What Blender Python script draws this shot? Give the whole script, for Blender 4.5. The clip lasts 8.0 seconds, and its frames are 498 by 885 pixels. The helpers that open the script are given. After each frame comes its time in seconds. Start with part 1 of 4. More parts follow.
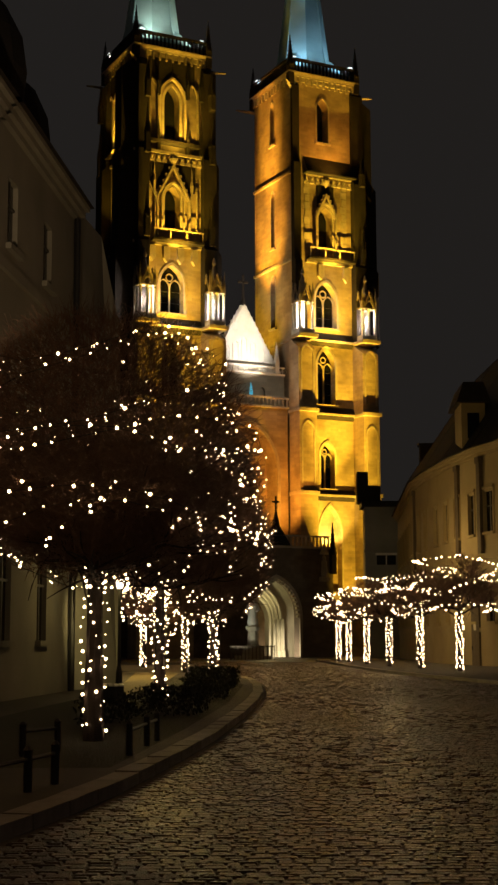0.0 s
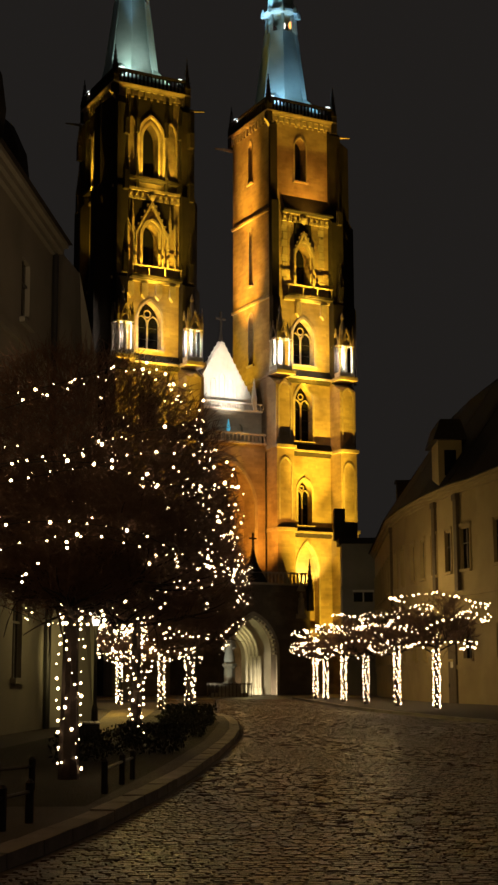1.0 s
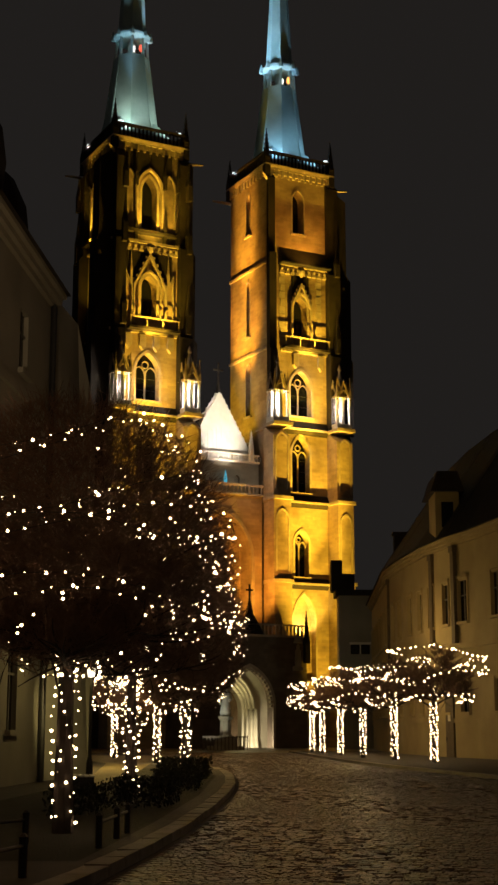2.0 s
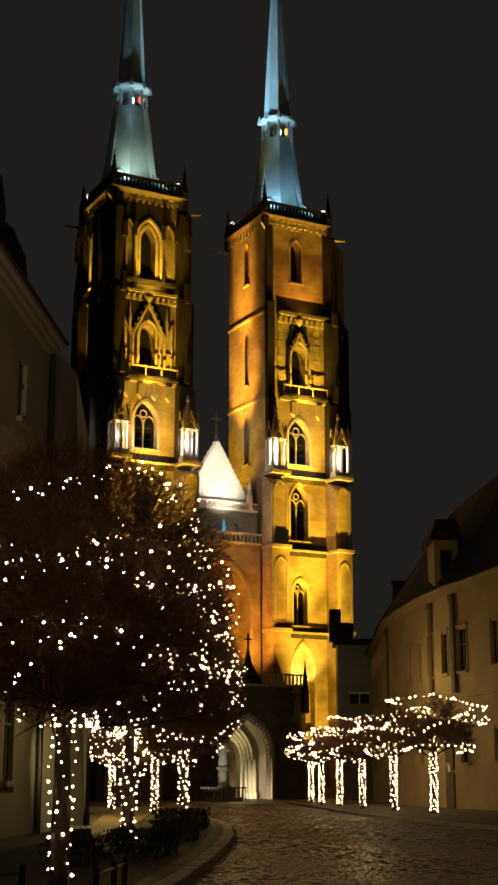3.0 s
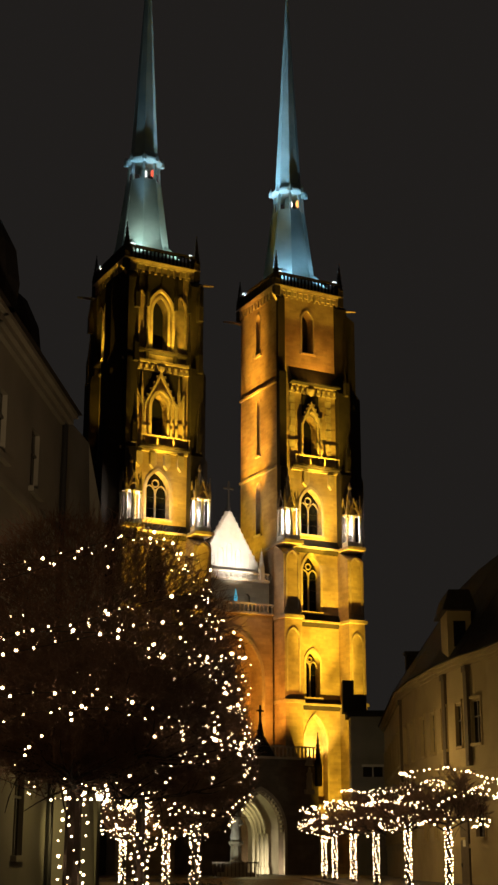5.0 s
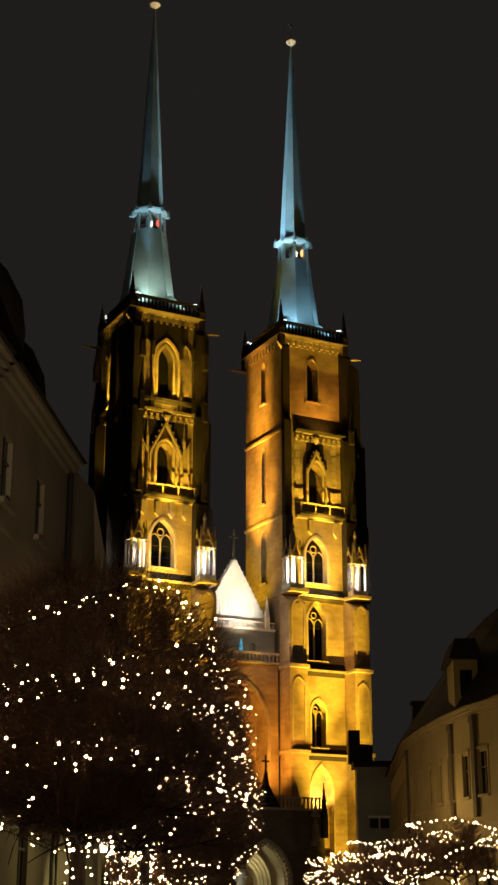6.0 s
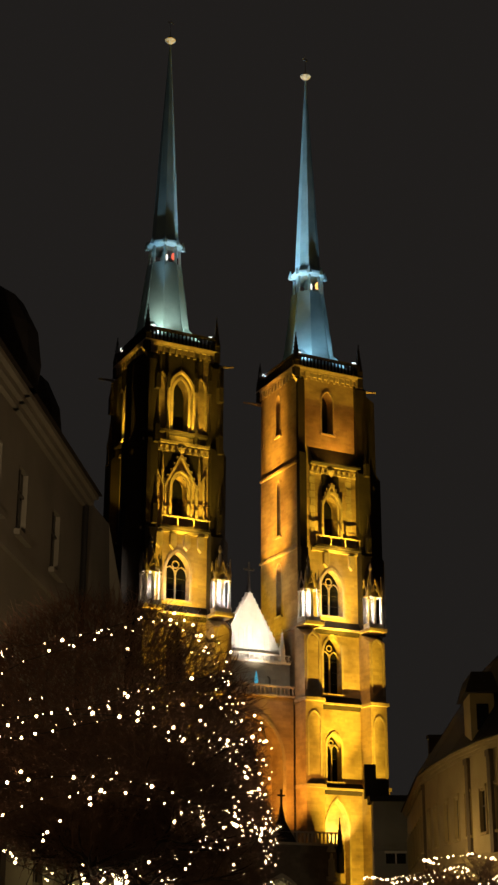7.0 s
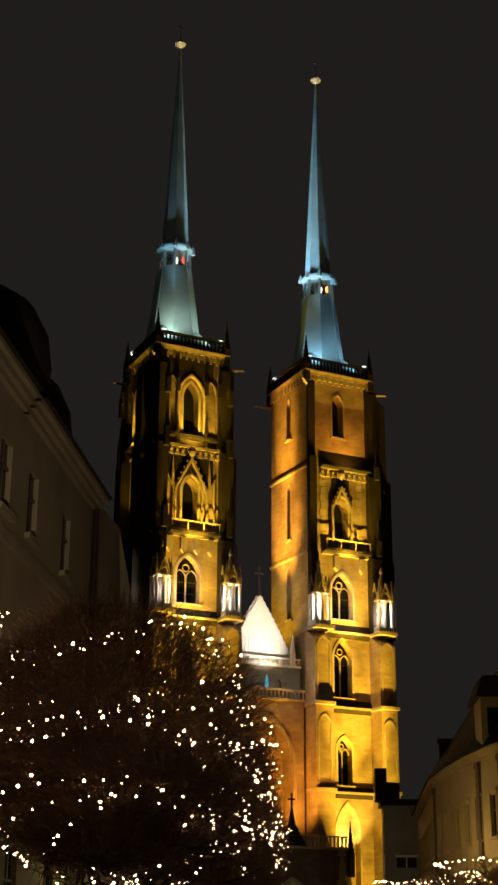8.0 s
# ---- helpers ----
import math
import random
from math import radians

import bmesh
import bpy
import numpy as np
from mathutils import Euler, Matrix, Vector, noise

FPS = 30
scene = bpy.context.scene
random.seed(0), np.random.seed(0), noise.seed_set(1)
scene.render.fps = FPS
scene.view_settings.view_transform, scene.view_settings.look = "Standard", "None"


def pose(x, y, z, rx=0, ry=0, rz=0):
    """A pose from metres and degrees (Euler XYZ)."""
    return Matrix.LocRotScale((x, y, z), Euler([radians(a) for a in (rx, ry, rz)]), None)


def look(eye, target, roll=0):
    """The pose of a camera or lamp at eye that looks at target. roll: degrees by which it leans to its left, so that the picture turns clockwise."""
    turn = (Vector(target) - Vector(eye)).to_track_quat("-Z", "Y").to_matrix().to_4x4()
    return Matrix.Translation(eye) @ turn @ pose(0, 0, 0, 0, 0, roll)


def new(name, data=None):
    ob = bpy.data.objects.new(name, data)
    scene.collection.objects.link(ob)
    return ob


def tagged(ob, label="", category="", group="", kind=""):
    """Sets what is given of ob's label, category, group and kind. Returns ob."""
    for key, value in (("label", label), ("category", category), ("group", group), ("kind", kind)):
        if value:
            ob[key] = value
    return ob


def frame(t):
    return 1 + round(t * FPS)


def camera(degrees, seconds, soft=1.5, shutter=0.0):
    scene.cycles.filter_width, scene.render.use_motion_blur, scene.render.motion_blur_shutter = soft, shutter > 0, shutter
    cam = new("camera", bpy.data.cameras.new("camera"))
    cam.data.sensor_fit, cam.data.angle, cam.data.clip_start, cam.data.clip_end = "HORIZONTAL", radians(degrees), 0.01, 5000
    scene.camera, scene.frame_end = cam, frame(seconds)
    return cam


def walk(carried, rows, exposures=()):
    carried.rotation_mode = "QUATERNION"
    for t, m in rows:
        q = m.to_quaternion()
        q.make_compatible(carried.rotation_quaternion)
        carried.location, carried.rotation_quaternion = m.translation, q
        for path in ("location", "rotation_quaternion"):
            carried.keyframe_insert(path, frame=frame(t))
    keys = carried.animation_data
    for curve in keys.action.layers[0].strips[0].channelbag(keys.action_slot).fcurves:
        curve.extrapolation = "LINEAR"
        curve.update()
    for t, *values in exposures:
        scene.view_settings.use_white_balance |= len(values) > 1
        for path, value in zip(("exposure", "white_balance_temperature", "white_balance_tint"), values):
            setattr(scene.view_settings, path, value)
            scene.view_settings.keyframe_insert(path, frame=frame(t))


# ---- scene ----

# ---------------- camera: it stands still and tilts up ----------------
EYE = 1.6
cam = camera(20.1, 8.0, soft=2.6)
ROWS = [  # seconds, yaw, pitch, roll
    (0.0, 1.129, 7.997, -0.186), (0.5, 0.495, 8.471, -0.289), (1.0, 0.189, 9.480, -0.147), (1.5, 0.115, 10.531, 0.032),
    (3.0, -0.001, 13.540, 0.0), (3.5, 0.043, 14.413, 0.031), (4.0, 0.261, 15.154, 0.092), (4.5, 0.411, 15.686, 0.094),
    (6.0, 0.722, 18.352, 0.069), (6.5, 0.973, 19.322, 0.154), (7.0, 1.375, 19.671, 0.237), (7.5, 1.571, 19.784, 0.272),
    (8.0, 1.820, 19.812, 0.356),
]
walk(cam, [(t, pose(0, 0, EYE, 0, 0, yaw) @ pose(0, 0, 0, 90 + pitch) @ pose(0, 0, 0, 0, 0, roll)) for t, yaw, pitch, roll in ROWS])

# ---------------- world and lamps ----------------
world = bpy.data.worlds.new("night_sky")
world.use_nodes = True
scene.world = world
world.node_tree.nodes["Background"].inputs[0].default_value = (0.0139, 0.0123, 0.0113, 1)
world.node_tree.nodes["Background"].inputs[1].default_value = 1.0

CATH = pose(-4.55, 136.55, 0, 0, 0, 28)      # the cathedral's own axes: u along its front, v into it
TR, TL = (8.4, -0.37), (-8.0, 0.37)          # the middles of the two towers
SODIUM, ORANGE, WHITE, COOL, WARM = (1.0, 0.61, 0.04), (1.0, 0.46, 0.04), (1.0, 0.93, 0.80), (0.46, 0.75, 1.0), (1.0, 0.50, 0.16)


def spot(place, target, watts, colour, angle=70, size=0.15, blend=0.6, local=True):
    d = bpy.data.lights.new("floodlight", "SPOT")
    d.energy, d.color, d.spot_size, d.spot_blend, d.shadow_soft_size = watts, colour, radians(angle), blend, size
    ob = new("spot_beam", d)
    ob.matrix_world = (CATH if local else Matrix()) @ look(place, target)
    return ob


def glow(place, watts, colour, size=0.1, local=True):
    d = bpy.data.lights.new("point_glow", "POINT")
    d.energy, d.color, d.shadow_soft_size = watts, colour, size
    ob = new("point_glow", d)
    ob.matrix_world = (CATH if local else Matrix()) @ Matrix.Translation(place)
    return ob


for cu, cv, k in ((*TR, 1.0), (*TL, 0.75)):
    for aim, w, ang in ((9.5, 13500, 70), (19.5, 74000, 36), (27.5, 235000, 22))[0 if k == 1 else 1:]:   # lamps on the ground
        spot((cu + 1.0, cv - 11.4, 0.5), (cu + 0.15, cv - 5.0, aim), w * k, SODIUM, ang, size=0.08, blend=0.7)
    spot((cu + 0.3, cv - 6.3, 28.6), (cu + 0.3, cv - 4.3, 36.4), 8400 * k, SODIUM, 92, size=0.06, blend=0.8)   # from brackets under the ledges
    spot((cu + 0.2, cv - 4.55, 33.3), (cu + 0.2, cv - 3.7, 36.5), 260, (1, 0.68, 0.1), 120)
    spot((cu + 0.4, cv - 6.45, 36.9), (cu + 0.4, cv - 4.2, 46.0), 8600, SODIUM, 84, size=0.06, blend=0.7)
    spot((cu + 0.3, cv - 6.7, 46.5), (cu + 0.1, cv - 4.1, 56.0), 7500 if k < 1 else 3600, SODIUM if k < 1 else ORANGE, 100, size=0.06, blend=1.0)
    for du, dv in ((-3.15, -5.1), (4.0, -5.1)):                                             # white lamps in the pinnacle niches
        glow((cu + du, cv + dv - 0.3, 33.0), 560, WHITE, 0.1)
    sx = cu - (0.45 if k < 1 else 0)
    tint = (0.9, 1.0, 0.84) if k < 1 else COOL
    for du, dv, w in ((-2.3, -3.75, 2000), (2.6, -3.75, 1700), (-3.45, 2.4, 1300)):           # cool lamps at the spire's foot
        spot((cu + du * 1.15, cv + dv * 1.06, 59.4), (sx, cv, 69), w * 0.85, tint, 116, blend=1.0)
        spot((cu + du, cv + dv, 60.3), (sx, cv, 85), w * 3.0, COOL, 26, blend=1.0)
spot((TL[0] + 3.4, TL[1] - 0.5, 60.4), (TR[0], TR[1], 80), 40000, COOL, 36)                  # each tower lights the other's needle
spot((TR[0] - 3.4, TR[1] + 3.3, 60.6), (TL[0] - 0.4, TL[1], 80), 24000, COOL, 36)
spot((-2.2, 0, 29), (4.7, 0.2, 42), 66000, ORANGE, 32, blend=1.0)                            # the inner side of the far tower
spot((-2.2, 0, 29), (4.7, 0.2, 51.5), 150000, ORANGE, 14.5, blend=1.0)
spot((-1.8, 1.0, 27.9), (4.7, 0.5, 35), 5200, SODIUM, 70, blend=1.0)
spot((TL[0] - 4.7, 0.6, 39.2), (TL[0] - 3.7, 0.6, 44), 3200, SODIUM, 64)
spot((TL[0] - 4.7, 0.6, 48.2), (TL[0] - 3.7, 0.6, 53), 3200, SODIUM, 64)
spot((-0.5, -9.0, 11.6), (0.8, -4, 18), 8000, (1.0, 0.40, 0.04), 120)                        # the great arch
spot((TR[0] + 0.1, TR[1] - 4.7, 10.2), (TR[0] + 0.4, TR[1] - 3.3, 12.6), 2400, (1, 0.70, 0.14), 100)
spot((0.8, -8.2, 24.2), (0.0, -3.2, 31.2), 8000, WHITE, 58, blend=1.0)                       # the gable
glow((2.2, -6.6, 25.6), 75, WHITE, 0.2)
spot((1.3, -7.8, 0.4), (2.4, -5.6, 1.0), 420, (1, 0.84, 0.5), 90)
spot((0.5, -9.2, 0.4), (2.2, -9.3, 1.0), 420, (1, 0.88, 0.6), 105)                          # inside the porch
glow((0.2, -7.2, 5.2), 150, (1, 0.84, 0.36), 0.2)
spot((-4.2, 114.5, 0.6), (-2.0, 118, 3.4), 420, (0.95, 1.0, 0.8), 60, local=False)           # the monument
glow((-4.47, 39.7, 3.3), 55, (1, 0.74, 0.25), 0.12, False)                                   # the street lamp by the path
# extra beam added beside the street lamp to brighten the end wall
spot((-4.6, 40.3, 3.0), (-5.8, 44.8, 1.7), 520, (1, 0.78, 0.30), 70, 0.12, 1.0, False)
# unseen lamps added for the path and the ochre house front
glow((-6.6, 58, 5.0), 1500, (1, 0.68, 0.18), 0.15, False)
glow((6.9, 83, 6.0), 660, (1, 0.66, 0.24), 0.2, False)
# unseen lamps added to warm the cobbles, pavement and left house
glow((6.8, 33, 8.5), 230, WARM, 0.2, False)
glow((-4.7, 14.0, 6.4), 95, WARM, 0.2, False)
# unseen spot added to brighten the left house's upper front
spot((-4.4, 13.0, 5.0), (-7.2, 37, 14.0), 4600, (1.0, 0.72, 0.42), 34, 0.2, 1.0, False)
# unseen lamp added overhead to brighten kerb and near cobbles
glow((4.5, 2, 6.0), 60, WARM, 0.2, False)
# unseen lamp added over the far street
glow((-1.0, 92, 7.0), 260, (1, 0.55, 0.18), 0.3, False)


# ---------------- materials ----------------
def material(name, base, other, rough=0.8, scale=3.0, fine=40.0, bump=0.15, metal=0.0, spread=0.5, island=0.0, brick=None, spec=0.5):
    m = bpy.data.materials.new(name)
    m.use_nodes = True
    nt = m.node_tree
    b = nt.nodes["Principled BSDF"]
    b.inputs["Roughness"].default_value, b.inputs["Metallic"].default_value = rough, metal
    b.inputs["Specular IOR Level"].default_value = spec
    co = nt.nodes.new("ShaderNodeTexCoord")
    big, small = nt.nodes.new("ShaderNodeTexNoise"), nt.nodes.new("ShaderNodeTexNoise")
    for n, s, d in ((big, scale, 5), (small, fine, 3)):
        n.inputs["Scale"].default_value, n.inputs["Detail"].default_value = s, d
        nt.links.new(co.outputs["Object"], n.inputs["Vector"])
    ramp = nt.nodes.new("ShaderNodeMapRange")
    ramp.inputs["From Min"].default_value, ramp.inputs["From Max"].default_value = 0.5 - spread / 2, 0.5 + spread / 2
    nt.links.new(big.outputs["Fac"], ramp.inputs["Value"])
    mix = nt.nodes.new("ShaderNodeMix")
    mix.data_type = "RGBA"
    mix.inputs["A"].default_value, mix.inputs["B"].default_value = (*base, 1), (*other, 1)
    nt.links.new(ramp.outputs["Result"], mix.inputs["Factor"])
    out = mix.outputs["Result"]
    if brick:
        w, h, depth = brick
        tex = nt.nodes.new("ShaderNodeTexBrick")
        sep, comb, add = nt.nodes.new("ShaderNodeSeparateXYZ"), nt.nodes.new("ShaderNodeCombineXYZ"), nt.nodes.new("ShaderNodeMath")
        nt.links.new(co.outputs["Object"], sep.inputs[0])
        nt.links.new(sep.outputs["X"], add.inputs[0])
        nt.links.new(sep.outputs["Y"], add.inputs[1])
        nt.links.new(add.outputs[0], comb.inputs["X"])
        nt.links.new(sep.outputs["Z"], comb.inputs["Y"])
        nt.links.new(comb.outputs[0], tex.inputs["Vector"])
        tex.inputs["Scale"].default_value = 1.0
        tex.inputs["Brick Width"].default_value, tex.inputs["Row Height"].default_value = w, h
        tex.inputs["Mortar Size"].default_value = 0.02
        tex.inputs["Color1"].default_value, tex.inputs["Color2"].default_value = (1, 1, 1, 1), (1 - depth, 1 - depth, 1 - depth, 1)
        tex.inputs["Mortar"].default_value = (0.9, 0.9, 0.9, 1)
        mul = nt.nodes.new("ShaderNodeMix")
        mul.data_type, mul.blend_type = "RGBA", "MULTIPLY"
        mul.inputs["Factor"].default_value = 1.0
        nt.links.new(out, mul.inputs["A"])
        nt.links.new(tex.outputs["Color"], mul.inputs["B"])
        out = mul.outputs["Result"]
    if island:
        geo = nt.nodes.new("ShaderNodeNewGeometry")
        info = nt.nodes.new("ShaderNodeObjectInfo")
        plus, frac, lift = nt.nodes.new("ShaderNodeMath"), nt.nodes.new("ShaderNodeMath"), nt.nodes.new("ShaderNodeMapRange")
        frac.operation = "FRACT"
        nt.links.new(geo.outputs["Random Per Island"], plus.inputs[0])
        nt.links.new(info.outputs["Random"], plus.inputs[1])
        nt.links.new(plus.outputs[0], frac.inputs[0])
        nt.links.new(frac.outputs[0], lift.inputs["Value"])
        lift.inputs["To Min"].default_value, lift.inputs["To Max"].default_value = 1 - island, 1 + island
        mul = nt.nodes.new("ShaderNodeVectorMath")
        mul.operation = "SCALE"
        nt.links.new(out, mul.inputs[0])
        nt.links.new(lift.outputs["Result"], mul.inputs["Scale"])
        out = mul.outputs[0]
    nt.links.new(out, b.inputs["Base Color"])
    bp = nt.nodes.new("ShaderNodeBump")
    bp.inputs["Strength"].default_value, bp.inputs["Distance"].default_value = bump, 0.05
    nt.links.new(small.outputs["Fac"], bp.inputs["Height"])
    nt.links.new(bp.outputs["Normal"], b.inputs["Normal"])
    return m


def emitter(name, colour, strength):
    m = bpy.data.materials.new(name)
    m.use_nodes = True
    b = m.node_tree.nodes["Principled BSDF"]
    b.inputs["Base Color"].default_value = (*[c * 0.5 for c in colour], 1)
    b.inputs["Emission Color"].default_value, b.inputs["Emission Strength"].default_value = (*colour, 1), strength
    return m


def glazing(name, tint=(0.006, 0.0065, 0.007)):
    m = bpy.data.materials.new(name)
    m.use_nodes = True
    b = m.node_tree.nodes["Principled BSDF"]
    b.inputs["Base Color"].default_value, b.inputs["Roughness"].default_value = (*tint, 1), 0.2
    b.inputs["Specular IOR Level"].default_value = 0.2
    return m


BRICK = material("weathered_brick", (0.43, 0.32, 0.19), (0.20, 0.135, 0.08), 0.85, 0.55, 9, 0.4, brick=(0.9, 0.3, 0.22), spread=0.5)
STONE = material("pale_sandstone", (0.40, 0.34, 0.25), (0.26, 0.21, 0.15), 0.85, 0.7, 12, 0.3, brick=(0.9, 0.42, 0.2))
# soot tone pushed darker to stand in for shade on ledges, piers, spandrels
SOOTSHADE = material("sooty_shaded_sandstone", (0.026, 0.019, 0.015), (0.012, 0.0095, 0.008), 0.95, 0.8, 12, 0.4, spec=0.2)
TRIM = material("carved_stone", (0.40, 0.32, 0.23), (0.24, 0.185, 0.13), 0.8, 1.5, 20, 0.3)
TRIMD = material("dark_carved_stone", (0.22, 0.165, 0.11), (0.10, 0.075, 0.05), 0.85, 1.5, 20, 0.3)
DARKSTONE = material("grimy_porch_stone", (0.17, 0.12, 0.085), (0.09, 0.065, 0.047), 0.9, 0.9, 14, 0.4, brick=(0.9, 0.42, 0.25))
# soot streaks plus an overall darkening for the weakly lit top stage
DARKWALL = material("soot_streaked_dim_stone", (0.26, 0.19, 0.12), (0.045, 0.033, 0.025), 0.9, 0.55, 12, 0.4, spread=0.45)
COPPER = material("green_copper", (0.36, 0.48, 0.47), (0.22, 0.33, 0.33), 0.55, 0.5, 9, 0.15)
GABLE = material("white_stone", (0.62, 0.58, 0.50), (0.46, 0.42, 0.36), 0.85, 0.9, 16, 0.4)
ROOFM = material("dark_roof_tile", (0.024, 0.019, 0.017), (0.013, 0.011, 0.010), 0.85, 2, 25, 0.4, spec=0.25)
PLASTER = material("ochre_plaster", (0.34, 0.27, 0.13), (0.25, 0.19, 0.09), 0.9, 0.6, 18, 0.25)
GREYPL = material("grey_plaster", (0.26, 0.24, 0.19), (0.18, 0.165, 0.13), 0.9, 0.5, 18, 0.25)
GLASS = glazing("dark_glass")
TWIG = material("reddish_twigs", (0.20, 0.115, 0.075), (0.12, 0.07, 0.048), 0.9, 9, 60, 0.3)
BARK = material("dark_bark", (0.05, 0.033, 0.025), (0.028, 0.019, 0.015), 0.9, 9, 60, 0.5)
IRON = material("black_iron", (0.02, 0.02, 0.02), (0.03, 0.027, 0.024), 0.5, 20, 90, 0.15, metal=0.4)
GRANITE = material("granite", (0.27, 0.24, 0.20), (0.17, 0.15, 0.125), 0.7, 5, 80, 0.4, island=0.2)
COBBLE = material("worn_cobble", (0.078, 0.046, 0.028), (0.036, 0.022, 0.014), 0.38, 6, 70, 0.6, island=0.6, spec=0.42)
JOINT = material("dark_joint_soil", (0.065, 0.048, 0.034), (0.04, 0.03, 0.022), 0.85, 3, 60, 0.4)
PAVING = material("worn_paving", (0.06, 0.047, 0.034), (0.032, 0.026, 0.02), 0.75, 1.2, 40, 0.4, island=0.15)
LAWN = material("winter_grass", (0.022, 0.024, 0.012), (0.035, 0.03, 0.018), 0.95, 1.4, 30, 0.8)
HEDGE = material("dark_hedge", (0.018, 0.022, 0.011), (0.03, 0.03, 0.017), 0.9, 3, 30, 0.8)
BENCHW = material("pale_painted_wood", (0.5, 0.47, 0.4), (0.36, 0.33, 0.28), 0.6, 6, 60, 0.2)
BULB = emitter("warm_bulb", (1.0, 0.68, 0.36), 13)
WIRE = material("green_wire", (0.01, 0.014, 0.01), (0.015, 0.015, 0.012), 0.6)


# ---------------- mesh helpers ----------------
class Shape:
    """Collects vertices and faces for one mesh."""

    def __init__(self):
        self.v, self.f = [], []

    def add(self, verts, faces, m=None):
        k = len(self.v)
        self.v += [tuple(m @ Vector(p)) if m else tuple(p) for p in verts]
        self.f += [tuple(i + k for i in f) for f in faces]
        return self

    def box(self, x0, x1, y0, y1, z0, z1, m=None, top=1.0):
        cx, cy = (x0 + x1) / 2, (y0 + y1) / 2
        t = [(cx + (x - cx) * top, cy + (y - cy) * top, z1) for x, y in ((x0, y0), (x1, y0), (x1, y1), (x0, y1))]
        return self.add([(x0, y0, z0), (x1, y0, z0), (x1, y1, z0), (x0, y1, z0)] + t,
                        [(3, 2, 1, 0), (4, 5, 6, 7), (0, 1, 5, 4), (1, 2, 6, 5), (2, 3, 7, 6), (3, 0, 4, 7)], m)

    def rings(self, rows, n=8, turn=0.0, centre=(0, 0), m=None):
        """A turned body: rows of radius and height."""
        vs, fs = [], []
        for r, z in rows:
            vs += [(centre[0] + r * math.cos(turn + 2 * math.pi * i / n), centre[1] + r * math.sin(turn + 2 * math.pi * i / n), z) for i in range(n)]
        for k in range(len(rows) - 1):
            fs += [(k * n + i, k * n + (i + 1) % n, (k + 1) * n + (i + 1) % n, (k + 1) * n + i) for i in range(n)]
        fs += [tuple(range(n))[::-1], tuple(range((len(rows) - 1) * n, len(rows) * n))]
        return self.add(vs, fs, m)

    def tube(self, pts, radii, n=5):
        pts = [Vector(p) for p in pts]
        vs, fs = [], []
        for i, p in enumerate(pts):
            d = (pts[min(i + 1, len(pts) - 1)] - pts[max(i - 1, 0)]).normalized()
            a = d.orthogonal().normalized() if abs(d.z) > 0.9 else d.cross(Vector((0, 0, 1))).normalized()
            b = d.cross(a)
            r = radii[i] if isinstance(radii, (list, tuple)) else radii
            vs += [p + r * (math.cos(2 * math.pi * k / n) * a + math.sin(2 * math.pi * k / n) * b) for k in range(n)]
        for i in range(len(pts) - 1):
            fs += [(i * n + k, i * n + (k + 1) % n, (i + 1) * n + (k + 1) % n, (i + 1) * n + k) for k in range(n)]
        fs += [tuple(range(n))[::-1], tuple(range((len(pts) - 1) * n, len(pts) * n))]
        return self.add(vs, fs)

    def prism(self, pts, a, b, m=None):
        """A closed outline in x, z, drawn from y = a to y = b."""
        n = len(pts)
        return self.add([(x, a, z) for x, z in pts] + [(x, b, z) for x, z in pts],
                        [tuple(range(n)), tuple(range(n, 2 * n))[::-1]] + [(i, n + i, n + (i + 1) % n, (i + 1) % n) for i in range(n)], m)

    def panel(self, outline, holes, a, b, m=None):
        """A wall: an outline in x, z with holes through it, from y = a to y = b."""
        bm = bmesh.new()
        edges = []
        for loop in [outline] + holes:
            vs = [bm.verts.new((x, a, z)) for x, z in loop]
            edges += [bm.edges.new((vs[i], vs[(i + 1) % len(vs)])) for i in range(len(vs))]
        bmesh.ops.triangle_fill(bm, use_beauty=True, edges=edges)
        ext = bmesh.ops.extrude_face_region(bm, geom=bm.faces[:])
        for g in ext["geom"]:
            if isinstance(g, bmesh.types.BMVert):
                g.co.y = b
        bmesh.ops.recalc_face_normals(bm, faces=bm.faces[:])
        bm.verts.index_update()
        self.add([v.co[:] for v in bm.verts], [tuple(v.index for v in f.verts) for f in bm.faces], m)
        bm.free()
        return self

    def mesh(self, name, mat, smooth=False):
        me = bpy.data.meshes.new(name)
        me.from_pydata(self.v, [], self.f)
        me.validate()
        me.materials.append(mat)
        if smooth:
            me.shade_smooth()
        return me


def part(name, shape, mat, parent=None, label="", smooth=False):
    ob = new(name, shape.mesh(name, mat, smooth) if isinstance(shape, Shape) else shape)
    ob.parent = parent
    return tagged(ob, label)


def thing(name, label, category, m=None, group="", kind=""):
    ob = new(name)
    ob.matrix_world = m or Matrix()
    return tagged(ob, label, category, group, kind)


def arch(cx, z0, zs, w, rise, n=7):
    """The outline of a pointed opening."""
    r = (w * w + rise * rise) / (2 * w)
    end = math.asin(min(1, rise / r))
    left = [(cx - w + r - r * math.cos(end * i / n), zs + r * math.sin(end * i / n)) for i in range(n + 1)]
    return [(cx - w, z0)] + left + [(2 * cx - x, z) for x, z in left[-2::-1]] + [(cx + w, z0)]


